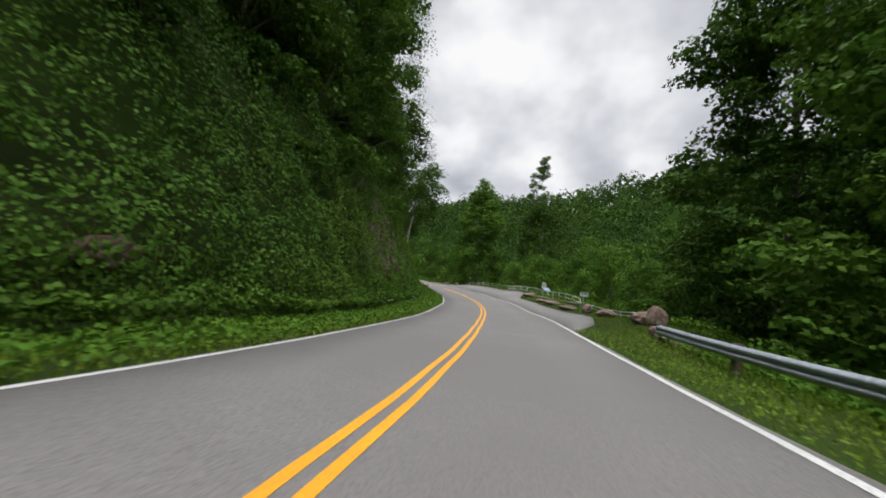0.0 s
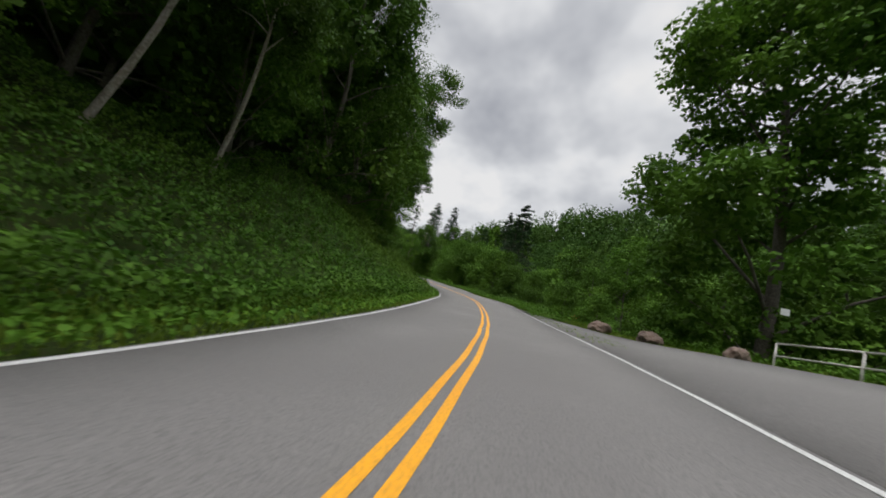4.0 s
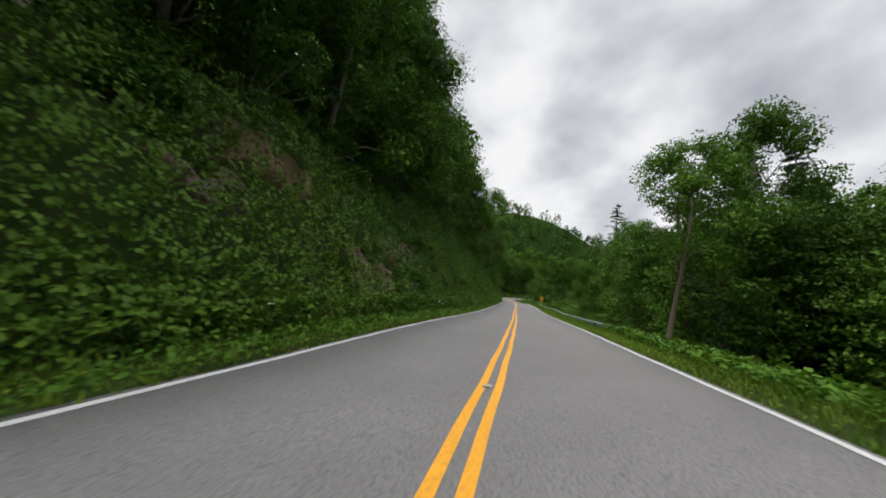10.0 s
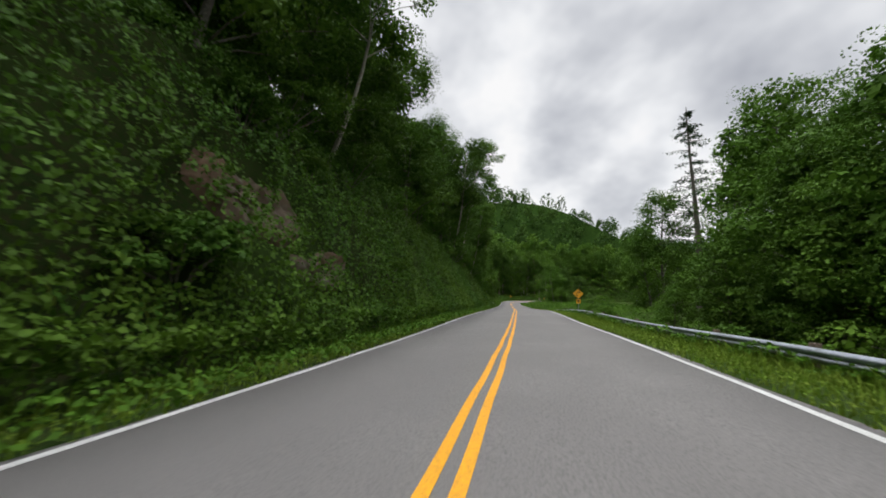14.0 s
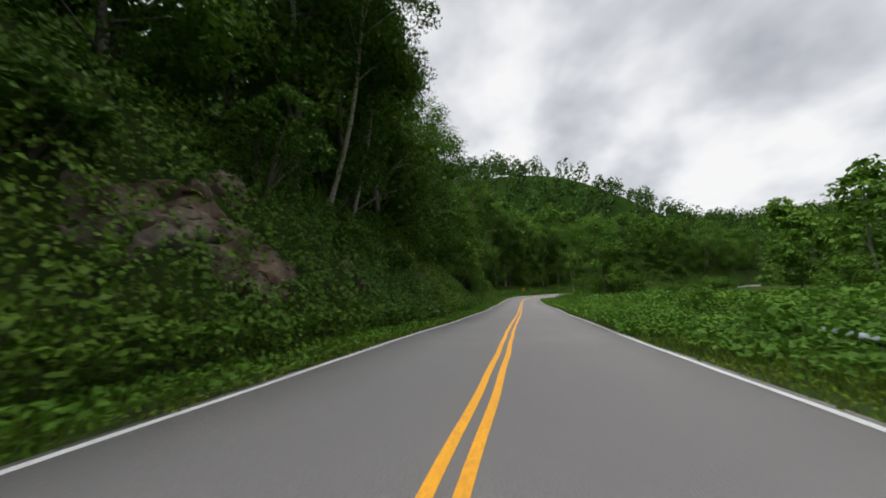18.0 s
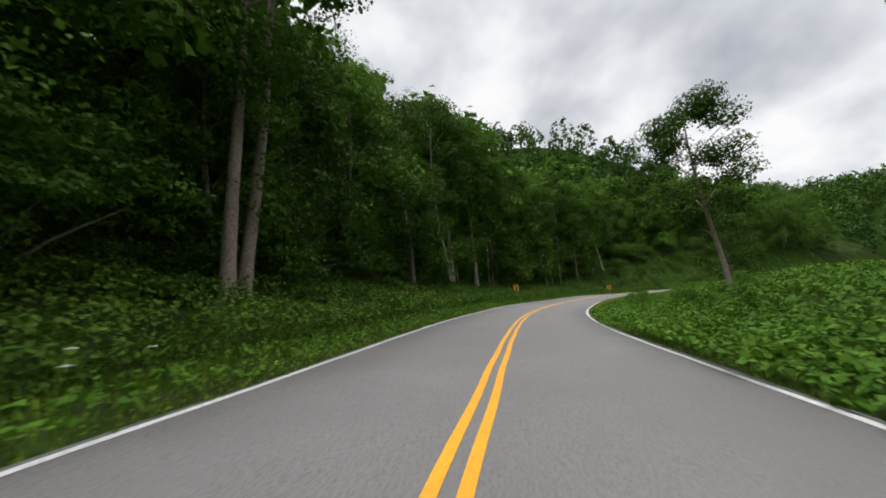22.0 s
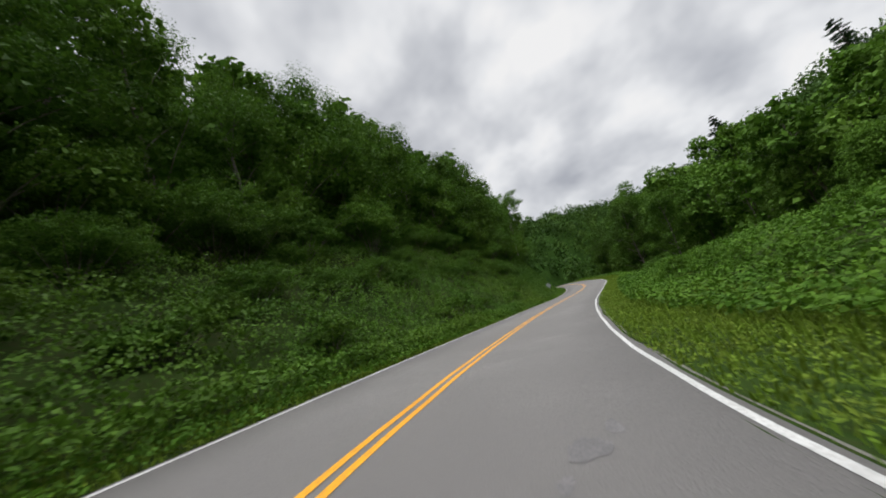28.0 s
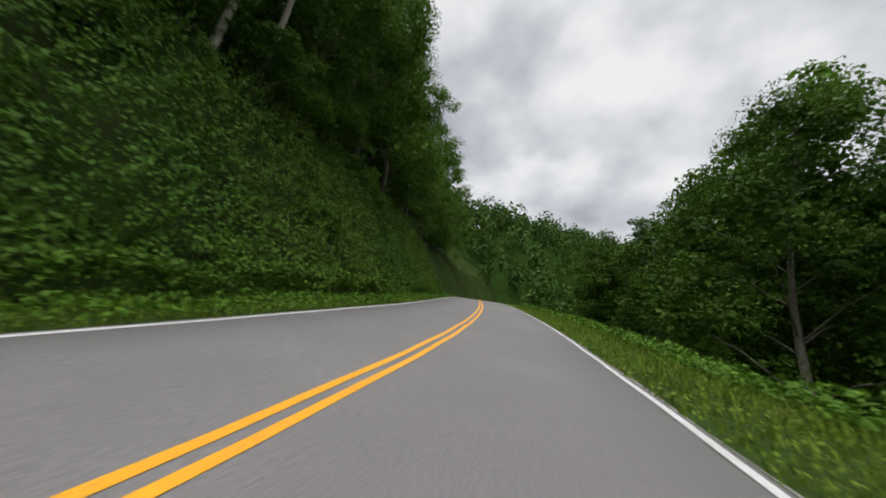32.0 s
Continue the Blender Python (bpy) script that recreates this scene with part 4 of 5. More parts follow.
SHRUB = [bush(90 + i, 4.2 + i, 3.6 + 0.5 * i, 17000, 0.125, (M_VINE, M_LEAF)[i], "tall shrub mound draped in creeper", clumps=20) for i in range(2)]
SPIRE = broadleaf(65, 40, 3.0, 0.3, 15000, 0.24, M_BARK, M_LEAF_LIGHT, 0.3, "very tall slim tree draped in creeper", lobes=60, skirt=0.3)
POLE = broadleaf(68, 21, 3.6, 0.42, 11000, 0.18, M_BARK_PALE, M_LEAF, 0.14, "slender pale-trunked tree at the forest edge", lean=0.03, lobes=24)
PROTOS = [SPIRE, POLE, *SHRUB, BIG, *MID, *EDGE, *WOOD, *SLIM, *TRUNK, *VALLEY, *CONIFER, DEAD, *BUSH]


def plant(proto, s, d, scale=1.0, turn=0.0, lift=-0.1):
    m = place(s, d, turn, lift) @ Matrix.Scale(scale, 4)
    ob = copy_thing(proto, m)
    ob.matrix_basis = m
    return ob


def join_woods(name, label, spots):
    """Many trees behind the front row, joined by material."""
    heap = {}
    for proto, s, d, scale, turn in spots:
        M = np.array(place(s, d, turn, -0.3) @ Matrix.Scale(scale, 4))
        for V, F, mat in PARTS[proto.name]:
            h = heap.setdefault(mat.name, [[], [], 0, mat])
            h[0].append(V @ M[:3, :3].T + M[:3, 3]); h[1].append(F + h[2]); h[2] += len(V)
    for V, F, _, mat in heap.values():
        tagged(new(name, fast_mesh(name, np.concatenate(V), np.concatenate(F), mat)), label, "woods", kind="stuff")


def bank_top(s):
    vw, m1, h1 = (float(table(s, LEFT, c)) for c in (1, 2, 3))
    return PAVED + vw + min(h1 / m1, 12)


tr = np.random.default_rng(11)
deep = []
for row, (e_lo, e_hi, step, kinds) in enumerate(((1.2, 3.4, 5.2, EDGE), (4, 9, 5.0, WOOD[1::2]), (9, 17, 6.5, WOOD))):
    s = -36.0
    while s < 560:
        s += step * tr.uniform(0.6, 1.4)
        e = bank_top(s)
        if 304 < s < 396:
            e = 12.5 + 1.5 * math.sin(s)
        if row == 0 and s < 34:
            e += 0.9
        if 40 < s < 78 and row == 0:
            e += 1.2
        d = -(e + tr.uniform(e_lo, e_hi))
        k = kinds[tr.integers(len(kinds))]
        if row == 0 and s < 500:
            plant(k, s, d, tr.uniform(0.75, 1.1) * float(np.interp(s, [198, 202, 240, 246, 298, 304, 345, 398, 416], [1, 0.85, 0.85, 1, 1, 1.0, 0.92, 1.2, 0.95])), tr.uniform(0, 360), -0.3)
        else:
            deep.append((k, s, d, tr.uniform(0.8, 1.2) * float(np.interp(s, [298, 304, 345, 398, 416], [1, 1.1, 1.3, 1.35, 1.0])), tr.uniform(0, 360)))
for s, e in ((56, 0.2), (63, 0.0), (69, 0.3), (98, 0.3), (104, 0.4), (110, 0.1), (117.0, 0.0), (121.0, 0.2), (126, 0.3), (132, 0.4), (139, 0.8), (146, 0.6), (213, 0.6),
             (246, 0.2), (254, 0.3), (270.0, 0.0), (273, 0.4), (482, 0.0), (484.5, 0.2), (512, 0.0)):
    plant(SLIM[int(s * 7) % 3], s, -(bank_top(s) + e), tr.uniform(0.8, 1.1), tr.uniform(-35, 35))
for s, d, k in ((324.7, -10.2, 1), (354.0, -14.4, 0), (358.0, -13.4, 0), (392.0, -13.0, 0)):
    plant(TRUNK[k], s, d, 1.12 if k else tr.uniform(1.1, 1.35), 90 + tr.uniform(-20, 20))
for s in np.arange(-30, 520, 7.0):
    e = 14.0 if 304 < s < 396 else bank_top(s)
    if 40 < s < 78:
        continue
    plant(BUSH[int(tr.integers(3))], s + tr.uniform(-2, 2), -(e + tr.uniform(-0.8, 1.6)), tr.uniform(0.7, 1.2), tr.uniform(0, 360), -0.2)
for s, d, k, sc in ((45.2, -9.9, 2, 0.95), (46.3, -10.3, 0, 0.95), (52.3, -10.7, 2, 0.9), (53.4, -11.2, 1, 0.85)):
    plant(SLIM[k], s, d, sc, 45 + tr.uniform(-10, 10))
for s, d in ((350.5, -12.0), (363.0, -13.2), (366.5, -14.0), (372.0, -13.0), (378.0, -11.4), (383.0, -13.5), (385.5, -12.4), (397.5, -12.5), (401.0, -13.0)):
    plant(POLE, s, d, tr.uniform(0.85, 1.15), tr.uniform(0, 360))
# vine-draped mounds of shrubs at the foot of the woods
for s, d, sc in ((298, -8.4, 1.5), (301.5, -9.6, 1.9), (304, -8.2, 1.6), (306.5, -10.4, 2.2), (309.5, -9.4, 1.7), (312.5, -11.4, 2.2), (316, -11.0, 1.6), (319, -12.0, 1.9), (328, -11.5, 1.3), (337, -13.0, 1.5)):
    plant(SHRUB[0], s, d, sc * 0.62, tr.uniform(0, 360), -0.3)
# understory where the woods come down to the vines
for s in np.arange(300, 500, 4.0):
    if 332 < s < 384:
        continue
    e = 14.0 if 304 < s < 396 else bank_top(s)
    plant(SHRUB[int(tr.integers(2))], s + tr.uniform(-1, 1), -(e + tr.uniform(-0.8, 3.5)), tr.uniform(0.55, 1.1), tr.uniform(0, 360), -0.3)
for s in np.arange(402, 456, 1.5):
    u = tr.uniform(0.45, 1.0)
    vw, m1, h1 = (float(table(s, LEFT, c)) for c in (1, 2, 3))
    plant(SHRUB[1 if u > 0.7 else 0], s, -(PAVED + vw + u * min(h1 / m1, 12.0)), tr.uniform(0.3, 0.7), tr.uniform(0, 360), -0.5)
# creeper mounds swelling out of the banks
for s in np.arange(-30, 500, 4.0):
    vw, m1, h1 = (float(table(s, LEFT, c)) for c in (1, 2, 3))
    if 38 < s < 80:
        continue
    u = tr.random() ** 1.2
    d = -(PAVED + vw + 0.7 + u * (min(h1 / m1, 12.0) if not 304 < s < 396 else 9.0))
    if not bool(rocky(np.array([s]), np.array([d]))[0]) and not bool(rocky(np.array([s + 1.2]), np.array([d + 0.5]))[0]):
        plant(BUSH[0], s + tr.uniform(-0.8, 0.8), d, tr.uniform(0.45, 0.95), tr.uniform(0, 360), -0.55)
for s in np.arange(80, 455, 6.0):
    if s > 152:
        plant(BUSH[1], s + tr.uniform(-2, 2), tr.uniform(9.0, 12.5) if s < 262 else float(right_inner(np.array([s]))[0]) + tr.uniform(2.2, 6.0), tr.uniform(0.35, 0.65), tr.uniform(0, 360), -0.35)
    if 262 > s > 240 or 345 < s < 452 or s < 146:
        plant(BUSH[1], s + tr.uniform(-1.5, 1.5), float(right_inner(np.array([s]))[0]) + tr.uniform(2.2, 9.0), tr.uniform(0.35, 0.7), tr.uniform(0, 360), -0.4)
for row, (lo, hi, step, kinds) in enumerate(((17, 22, 5.5, VALLEY), (21, 31, 7.0, MID), (30, 44, 6.5, WOOD), (44, 62, 7.5, WOOD))):
    s = -40.0
    while s < 590:
        s += step * tr.uniform(0.6, 1.4)
        d = tr.uniform(lo, hi) + (4.0 if row == 0 and 150 < s < 245 else 0.0)
        if 248 < s < 345 and d < 46 or 345 <= s < 428 or 428 <= s < 455 and d < 44 or 455 <= s < 600 and d < 22:
            continue
        k = kinds[tr.integers(3)]
        if row == 0:
            plant(k, s, d, tr.uniform(0.5, 1.05) if not 118 < s < 245 else tr.uniform(0.8, 1.15) if s < 141 else tr.uniform(1.1, 1.5) if s < 180 else tr.uniform(0.95, 1.4), tr.uniform(0, 360), -0.3)
        elif row == 1:
            size, turn = tr.uniform(0.7, 1.05) if s < 455 else tr.uniform(1.05, 1.4), tr.uniform(0, 360)
            if not 455 <= s < 482:
                plant(k, s, d, size, turn, -0.3)
        else:
            deep.append((k, s, d, tr.uniform(0.7, 1.05) if s < 455 else tr.uniform(0.95, 1.25) if s < 490 else tr.uniform(1.2, 1.5), tr.uniform(0, 360)))
join_woods("woods", "dense green broadleaf woods beside the road", deep)
for s, d, sc in ((36, 13, 1.2), (16, 12, 1.3), (2, 11.5, 1.2), (88, 13.5, 1.0), (101, 14.5, 1.2), (114, 15, 0.9), (124, 15, 1.1), (139.5, 12, 1.1), (147, 14, 1.0), (156, 13.5, 1.0), (172, 13, 0.8), (188, 13.5, 0.9), (205, 13, 0.9),
                 (222, 12.5, 1.0), (247, 12, 1.0), (258, 14, 1.0), (280, 20, 1.1), (300, 22, 1.2), (318, 24, 1.0), (345, 13.0, 0.7), (352, 15.0, 0.7), (470, 13, 1.2), (482, 15, 1.2), (496, 14, 1.1)):
    plant(BUSH[int(s) % 3], s, d, sc, tr.uniform(0, 360), -0.15)
# single trees that stand out
plant(BIG, 74.5, 13.2, 1.2, 20); plant(BIG, 12.0, 15.5, 1.08, 80); plant(BIG, 2.5, 15.0, 1.05, 140)
plant(SPIRE, 73.5, 27.5, 1.0, 30); plant(TRUNK[0], 74, 33, 1.45, 140); plant(VALLEY[2], 129, 20, 1.15, 10); plant(VALLEY[2], 134.5, 21, 1.25, 130); plant(VALLEY[3], 141, 21.5, 1.15, 70); plant(VALLEY[2], 148, 22.5, 1.35, 200); plant(EDGE[1], 155, 25, 0.9, 20); plant(VALLEY[0], 124, 19, 1.3, 40); plant(CONIFER[0], 150.2, 40.4, 1.5); plant(CONIFER[1], 178, 56, 0.95); plant(CONIFER[1], 213.5, 38.7, 1.3); plant(CONIFER[0], 226, 56, 1.15); plant(CONIFER[0], 175, 44, 1.0); plant(CONIFER[1], 129.5, 21, 0.85)
plant(DEAD, 206, 25, 1.45, 50); plant(DEAD, 193, 28.5, 1.4, 120); plant(DEAD, 264, 32, 1.6); plant(DEAD, 243, 26, 1.1); plant(DEAD, 246, 30, 1.2)
plant(TRUNK[0], 335.6, 9.6, 0.6, 75); plant(EDGE[2], 320.5, 14.4, 0.8, 200); plant(EDGE[1], 268, 25, 0.95, 140); plant(TRUNK[0], 173, 17.5, 1.1, 40); plant(EDGE[2], 494, 18, 1.05, 80); plant(EDGE[0], 318, -13.5, 1.25, 30); plant(EDGE[2], 226, 23, 1.0); plant(EDGE[1], 322, 16.5, 0.6, 60); plant(EDGE[0], 325, 17.5, 0.9, 10); plant(EDGE[3], 208, 21, 0.95, 70); plant(EDGE[1], 218, 22, 1.1, 220); plant(EDGE[0], 157, 21, 1.15, 15)
plant(EDGE[0], 391.5, 14.0, 0.9, 200); plant(EDGE[3], 241, 29.5, 1.4, 30); plant(MID[2], 236, 26.5, 1.4, 130); plant(EDGE[2], 272, 29.3, 1.3, 80); plant(EDGE[4], 250, 33, 1.1, 300); plant(MID[0], 173, 16, 1.0); plant(MID[2], 184, 18, 0.95); plant(EDGE[1], 193, 17, 0.95); plant(TRUNK[0], 166.3, 10.2, 0.74, 280)
plant(CONIFER[1], 508, 58, 1.0); plant(VALLEY[0], 452, 33, 1.2, 50); plant(VALLEY[2], 446, 40, 1.3, 250); plant(VALLEY[2], 460, 31, 1.1, 90); plant(CONIFER[0], 470, 66, 0.9, 30); plant(TRUNK[0], 463, 52, 0.9, 170); plant(EDGE[1], 436, 46, 0.9, 70); plant(EDGE[3], 424, 47, 0.8, 170); plant(CONIFER[0], 490, 76, 1.0); plant(VALLEY[3], 520, 36, 1.2); plant(VALLEY[2], 505, 24, 1.3); plant(EDGE[1], 482, 21, 1.0); plant(VALLEY[2], 472, 42, 1.2)
for p in PROTOS:
    for o in (*p.children_recursive, p):
        bpy.data.objects.remove(o)


# ---- rocks ----
def rock_mesh(name, size, seed, mat, cuts=3, rough=0.28):
    bm = bmesh.new()
    bmesh.ops.create_icosphere(bm, subdivisions=cuts, radius=0.5)
    for v in bm.verts:
        p = v.co.copy()
        n1 = noise.noise(p * 2.2 + Vector((seed * 3.1, 0, 0)))
        n2 = noise.noise(p * 6.0 + Vector((0, seed * 1.7, 0)))
        cell = noise.voronoi(p * 2.6 + Vector((seed, seed, 0)))[0][0]
        v.co = p * (1 + rough * n1 + 0.12 * n2 + 0.35 * (cell - 0.3))
        v.co.z = max(v.co.z, -0.38)
    bmesh.ops.scale(bm, vec=size, verts=bm.verts)
    me = bpy.data.meshes.new(name)
    bm.to_mesh(me); bm.free()
    me.materials.append(mat)
    return me


def boulder(s, d, size, turn, seed, label):
    ob = new("boulder", rock_mesh("boulder", size, seed, M_BOULDER))
    ob.matrix_world = place(s, d, turn, size[2] * 0.3)
    return tagged(ob, label, "boulder", "boulders round the lay-by")


for i, (s, d, size, turn, label) in enumerate((
        (4.6, 6.6, (0.6, 0.55, 0.6), 20, "blocky brown boulder at the end of the guardrail"),
        (4.0, 7.1, (1.6, 0.8, 0.65), 20, "long flat brown boulder lying in the grass"),
        (7.2, 7.6, (0.8, 0.7, 1.1), 10, "upright pointed brown boulder in the grass"),
        (8.0, 7.6, (1.4, 0.9, 0.7), 20, "low dark brown boulder in the grass"),
        (13.0, 7.5, (1.2, 0.7, 0.55), 20, "low brown boulder beside the lay-by"),
        (16.8, 7.6, (0.7, 0.65, 0.75), 30, "rounded brown boulder beside the lay-by"),
        (18.7, 6.8, (1.5, 0.7, 0.45), 10, "long dark boulder beside the lay-by"),
        (22.6, 6.6, (1.5, 0.8, 0.45), 15, "long dark brown boulder in mown grass"),
        (25.0, 6.2, (1.1, 0.7, 0.4), 100, "low brown boulder in mown grass"),
        (33.2, 7.5, (1.6, 0.8, 0.55), 20, "long brown boulder below the white sign"),
        (67.6, 8.4, (0.7, 0.65, 0.6), 0, "small pale boulder beside the big tree"),
        (71.8, 7.7, (1.5, 1.0, 0.7), 50, "rounded brown boulder by the lay-by's end"),
        (75.8, 6.9, (1.2, 1.0, 0.75), 15, "rounded brown boulder by the lay-by's end"))):
    boulder(s, d, size, turn, i + 1, label)


def rock_face(c, half, z0, z1, seed, mat=None, relief=1.0, label="weathered brown and grey rock face among vines", category="rock face", blocks=True):
    """Bare rock breaking through the vines on the left bank: a craggy skin whose rim sinks under the leaves."""
    n, m = int(half * 2.6 / 0.13) + 4, int((z1 - z0) * 1.3 / 0.12) + 4
    ss = np.linspace(c - half * 1.3, c + half * 1.3, n)
    zz = np.linspace(z0 - 0.15 * (z1 - z0), z1 + 0.15 * (z1 - z0), m)
    S, Z = np.meshgrid(ss, zz, indexing="ij")
    vw, m1 = table(S, LEFT, 1), table(S, LEFT, 2)
    D = -(PAVED + vw + np.clip(Z, 0.05, None) / m1)
    P = spot(S, D)
    rim = np.clip(1.25 - np.hypot((S - c) / (half * 1.3), (Z - (z0 + z1) / 2) / ((z1 - z0) * 0.65)), 0, 1)
    h = np.array([heading(s) for s in ss])[:, None]
    out = np.stack([np.cos(h) * np.ones_like(Z), np.sin(h) * np.ones_like(Z), 0.35 * np.ones_like(Z)], -1)
    B = np.empty_like(Z)
    for i in range(n):
        for k in range(m):
            p = Vector((S[i, k] * 0.8, Z[i, k] * 1.1 + 0.35 * S[i, k], seed * 5.3))
            near_cells = noise.voronoi(p * 1.8)
            q = near_cells[1][0]
            hsh = noise.noise_vector(q * 7.3)
            B[i, k] = 0.62 * hsh.z + (p * 1.8 - q).dot(hsh) * 0.7 - 0.5 * max(0.0, 0.16 - (near_cells[0][1] - near_cells[0][0])) + 0.28 * noise.noise(p * 2.6) + 0.14 * noise.noise(p * 6.3) + 0.07 * noise.noise(p * 13.0)
    P = P + out * ((0.26 + 0.42 * relief * B) * np.minimum(rim * 2.2, 1) - 0.75 * np.clip(0.45 - rim, 0, 1) - 0.05)[..., None]
    ob = new("rock_face", fast_mesh("rock_face", P.reshape(-1, 3), grid_faces(n, m), mat or M_ROCK))
    ob.name = category.replace(" ", "_")
    tagged(ob, label, category)
    if not blocks:
        return ob
    # loose ledges and blocks standing proud of the face
    r = np.random.default_rng(500 + seed)
    for k in range(4 + int(half * 1.6)):
        a, b = c + half * r.uniform(-0.75, 0.75), z0 + (z1 - z0) * r.uniform(0.12, 0.85)
        e = -(PAVED + float(table(a, LEFT, 1)) + max(b, 0.05) / float(table(a, LEFT, 2)))
        size = (r.uniform(0.35, 0.6), r.uniform(0.5, 1.1), r.uniform(0.3, 0.75))
        block = mesh_part("ledge", rock_mesh("ledge", size, seed * 7 + k, M_ROCK, 2, 0.4), ob)
        block.matrix_world = place(a, e, r.uniform(-25, 25)) @ Matrix.Translation((0.12, 0, 0)) @ Matrix.Rotation(r.uniform(-0.4, 0.4), 4, "X")
    return ob


for i, (c, half, z0, z1) in enumerate(ROCKS):
    rock_face(c, half, z0, z1, i + 1)
for i, (c, half, z0, z1) in enumerate(SCARS):
    rock_face(c, half, z0, z1, i + 40, M_EARTH, 0.45, "bare reddish-brown earth slip below the trees", "earth slip", False)


# ---- guardrails ----
def guardrail(s0, s1, d, label, top=0.72):
    ob = tagged(new("guardrail", None), label, "guardrail")
    prof = [(0.0, 0.0), (0.05, 0.04), (0.08, 0.07), (0.08, 0.10), (0.03, 0.14), (0.0, 0.155), (0.03, 0.17), (0.08, 0.21), (0.08, 0.24), (0.05, 0.27), (0.0, 0.31)]
    n = max(1, int(round((s1 - s0) / 3.8)))
    for k in range(n):
        a, b = s0 + (s1 - s0) * k / n, s0 + (s1 - s0) * (k + 1) / n + 0.15
        st = np.array([a, (a + b) / 2, b])
        V = []
        for off in (0.0, 0.006):
            for s in st:
                for x, z in prof:
                    V.append(spot(s, d - x + off + 0.004 * (k % 2), top - 0.31 + z - 0.004 * (k % 2)))
        m = len(prof)
        F = np.concatenate([grid_faces(3, m), grid_faces(3, m) + 3 * m])
        mesh_part("beam", fast_mesh("beam", np.array(V), F, M_STEEL, True), ob)
        bm = box_bm(0.14, 0.18, 0.95, (0, 0, 0.22), 0.012)
        p = part("post", bm, M_POST, ob)
        p.matrix_world = place(a + 0.3, d + 0.12)
    return ob


def end_terminal(s, d, top=0.72):
    bm = box_bm(0.05, 0.12, 0.36, (0, 0, top - 0.16), 0.02)
    ob = part("guardrail_end", bm, M_STEEL, None, "rounded galvanised end of a guardrail")
    ob.matrix_world = place(s, d)
    return tagged(ob, "rounded galvanised end piece of the guardrail", "guardrail end")


guardrail(-34.0, 2.6, 5.75, "galvanised steel guardrail on timber posts before the lay-by", 0.66)
guardrail(152.0, 263.0, 6.35, "long galvanised steel guardrail partly overgrown with weeds", 0.6)
end_terminal(2.7, 5.72, 0.66)
end_terminal(151.9, 6.32, 0.6)


# ---- pipe railing, wheel stops and signs of the lay-by ----
def railing(pts, label, height=0.78):
    """Two-rail pipe railing along (s, d) corners."""
    ob = tagged(new("pipe_railing", None), label, "railing", "railings of the lay-by")
    ends = []
    for (s0, d0), (s1, d1) in zip(pts, pts[1:]):
        n = max(1, int(math.hypot(s1 - s0, d1 - d0) / 2.2))
        for k in range(n):
            ends.append((s0 + (s1 - s0) * k / n, d0 + (d1 - d0) * k / n))
    ends.append(pts[-1])
    P = [Vector(spot(s, d)) for s, d in ends]
    for p in P:
        part("post", tube_bm([p - Vector((0, 0, 0.3)), p + Vector((0, 0, height))], 0.03), M_PIPE, ob)
    for p, q in zip(P, P[1:]):
        for h in (height, height * 0.52):
            part("rail", tube_bm([p + Vector((0, 0, h)), q + Vector((0, 0, h))], 0.026), M_PIPE, ob)
    return ob


railing([(9.0, 8.8), (22.0, 8.9)], "low pale pipe railing along the grass", 0.45)
railing([(22.0, 8.9), (37.5, 10.0)], "pale two-rail pipe railing behind the lay-by")
railing([(37.5, 10.0), (38.5, 8.9), (46.5, 9.0)], "pale pipe railing along the concrete ramp", 0.85)
railing([(38.5, 10.2), (46.5, 9.6), (66.5, 8.6)], "pale two-rail pipe railing at the lay-by's edge")
ramp = part("ramp", box_bm(1.3, 8.6, 0.5, (0, 0, 0.02), 0.03), M_CONCRETE, None)
ramp.matrix_world = place(42.5, 9.6, 2)
tagged(ramp, "pale concrete access ramp between pipe railings", "ramp")
path = part("footpath", box_bm(1.2, 16.0, 0.12, (0, 0, 0.02), 0.02), M_CONCRETE, None)
path.matrix_world = place(30.0, 9.3)
tagged(path, "pale concrete footpath along the railing", "path")
for s in (43.0, 46.0, 49.0, 52.0, 55.0):
    w = part("wheel_stop", box_bm(0.16, 1.7, 0.13, (0, 0, 0.065), 0.03), M_CONCRETE, None)
    w.matrix_world = place(s, 8.1 - (s - 43) * 0.02, 3)
    tagged(w, "pale concrete wheel stop in the lay-by", "wheel stop", "wheel stops of the lay-by")
paint("bay_line", np.linspace(39.0, 39.12, 4), np.full(4, 3.9), np.full(4, 7.4), M_WHITE, "faded white parking bay line", lay, -0.006)


def bars(parent, w, rows, mat, y, z0, step, thick=0.004):
    for i, (frac, h) in enumerate(rows):
        part("text_bar", box_bm(w * frac, thick, h, (0, y, z0 - i * step)), mat, parent)


def signpost(parent, height, r=0.03, mat=None, y=0.0):
    part("post", box_bm(r * 2, r * 1.4, height + 0.4, (0, y, height / 2 - 0.2), 0.004), mat or M_STEEL, parent, "steel sign post")


def board_sign(s, d, turn, w, h, z, label, rows):
    ob = tagged(new("sign", None), label, "sign")
    signpost(ob, z + h * 0.45, 0.035, y=0.03)
    face = part("panel", box_bm(w, 0.008, h, (0, 0, z), 0.003), M_SIGN_WHITE, ob, "white sign panel")
    bars(face, w, rows, M_SIGN_BLACK, -0.006, z + h * 0.3, h * 0.2)
    ob.matrix_world = place(s, d, turn)
    return ob


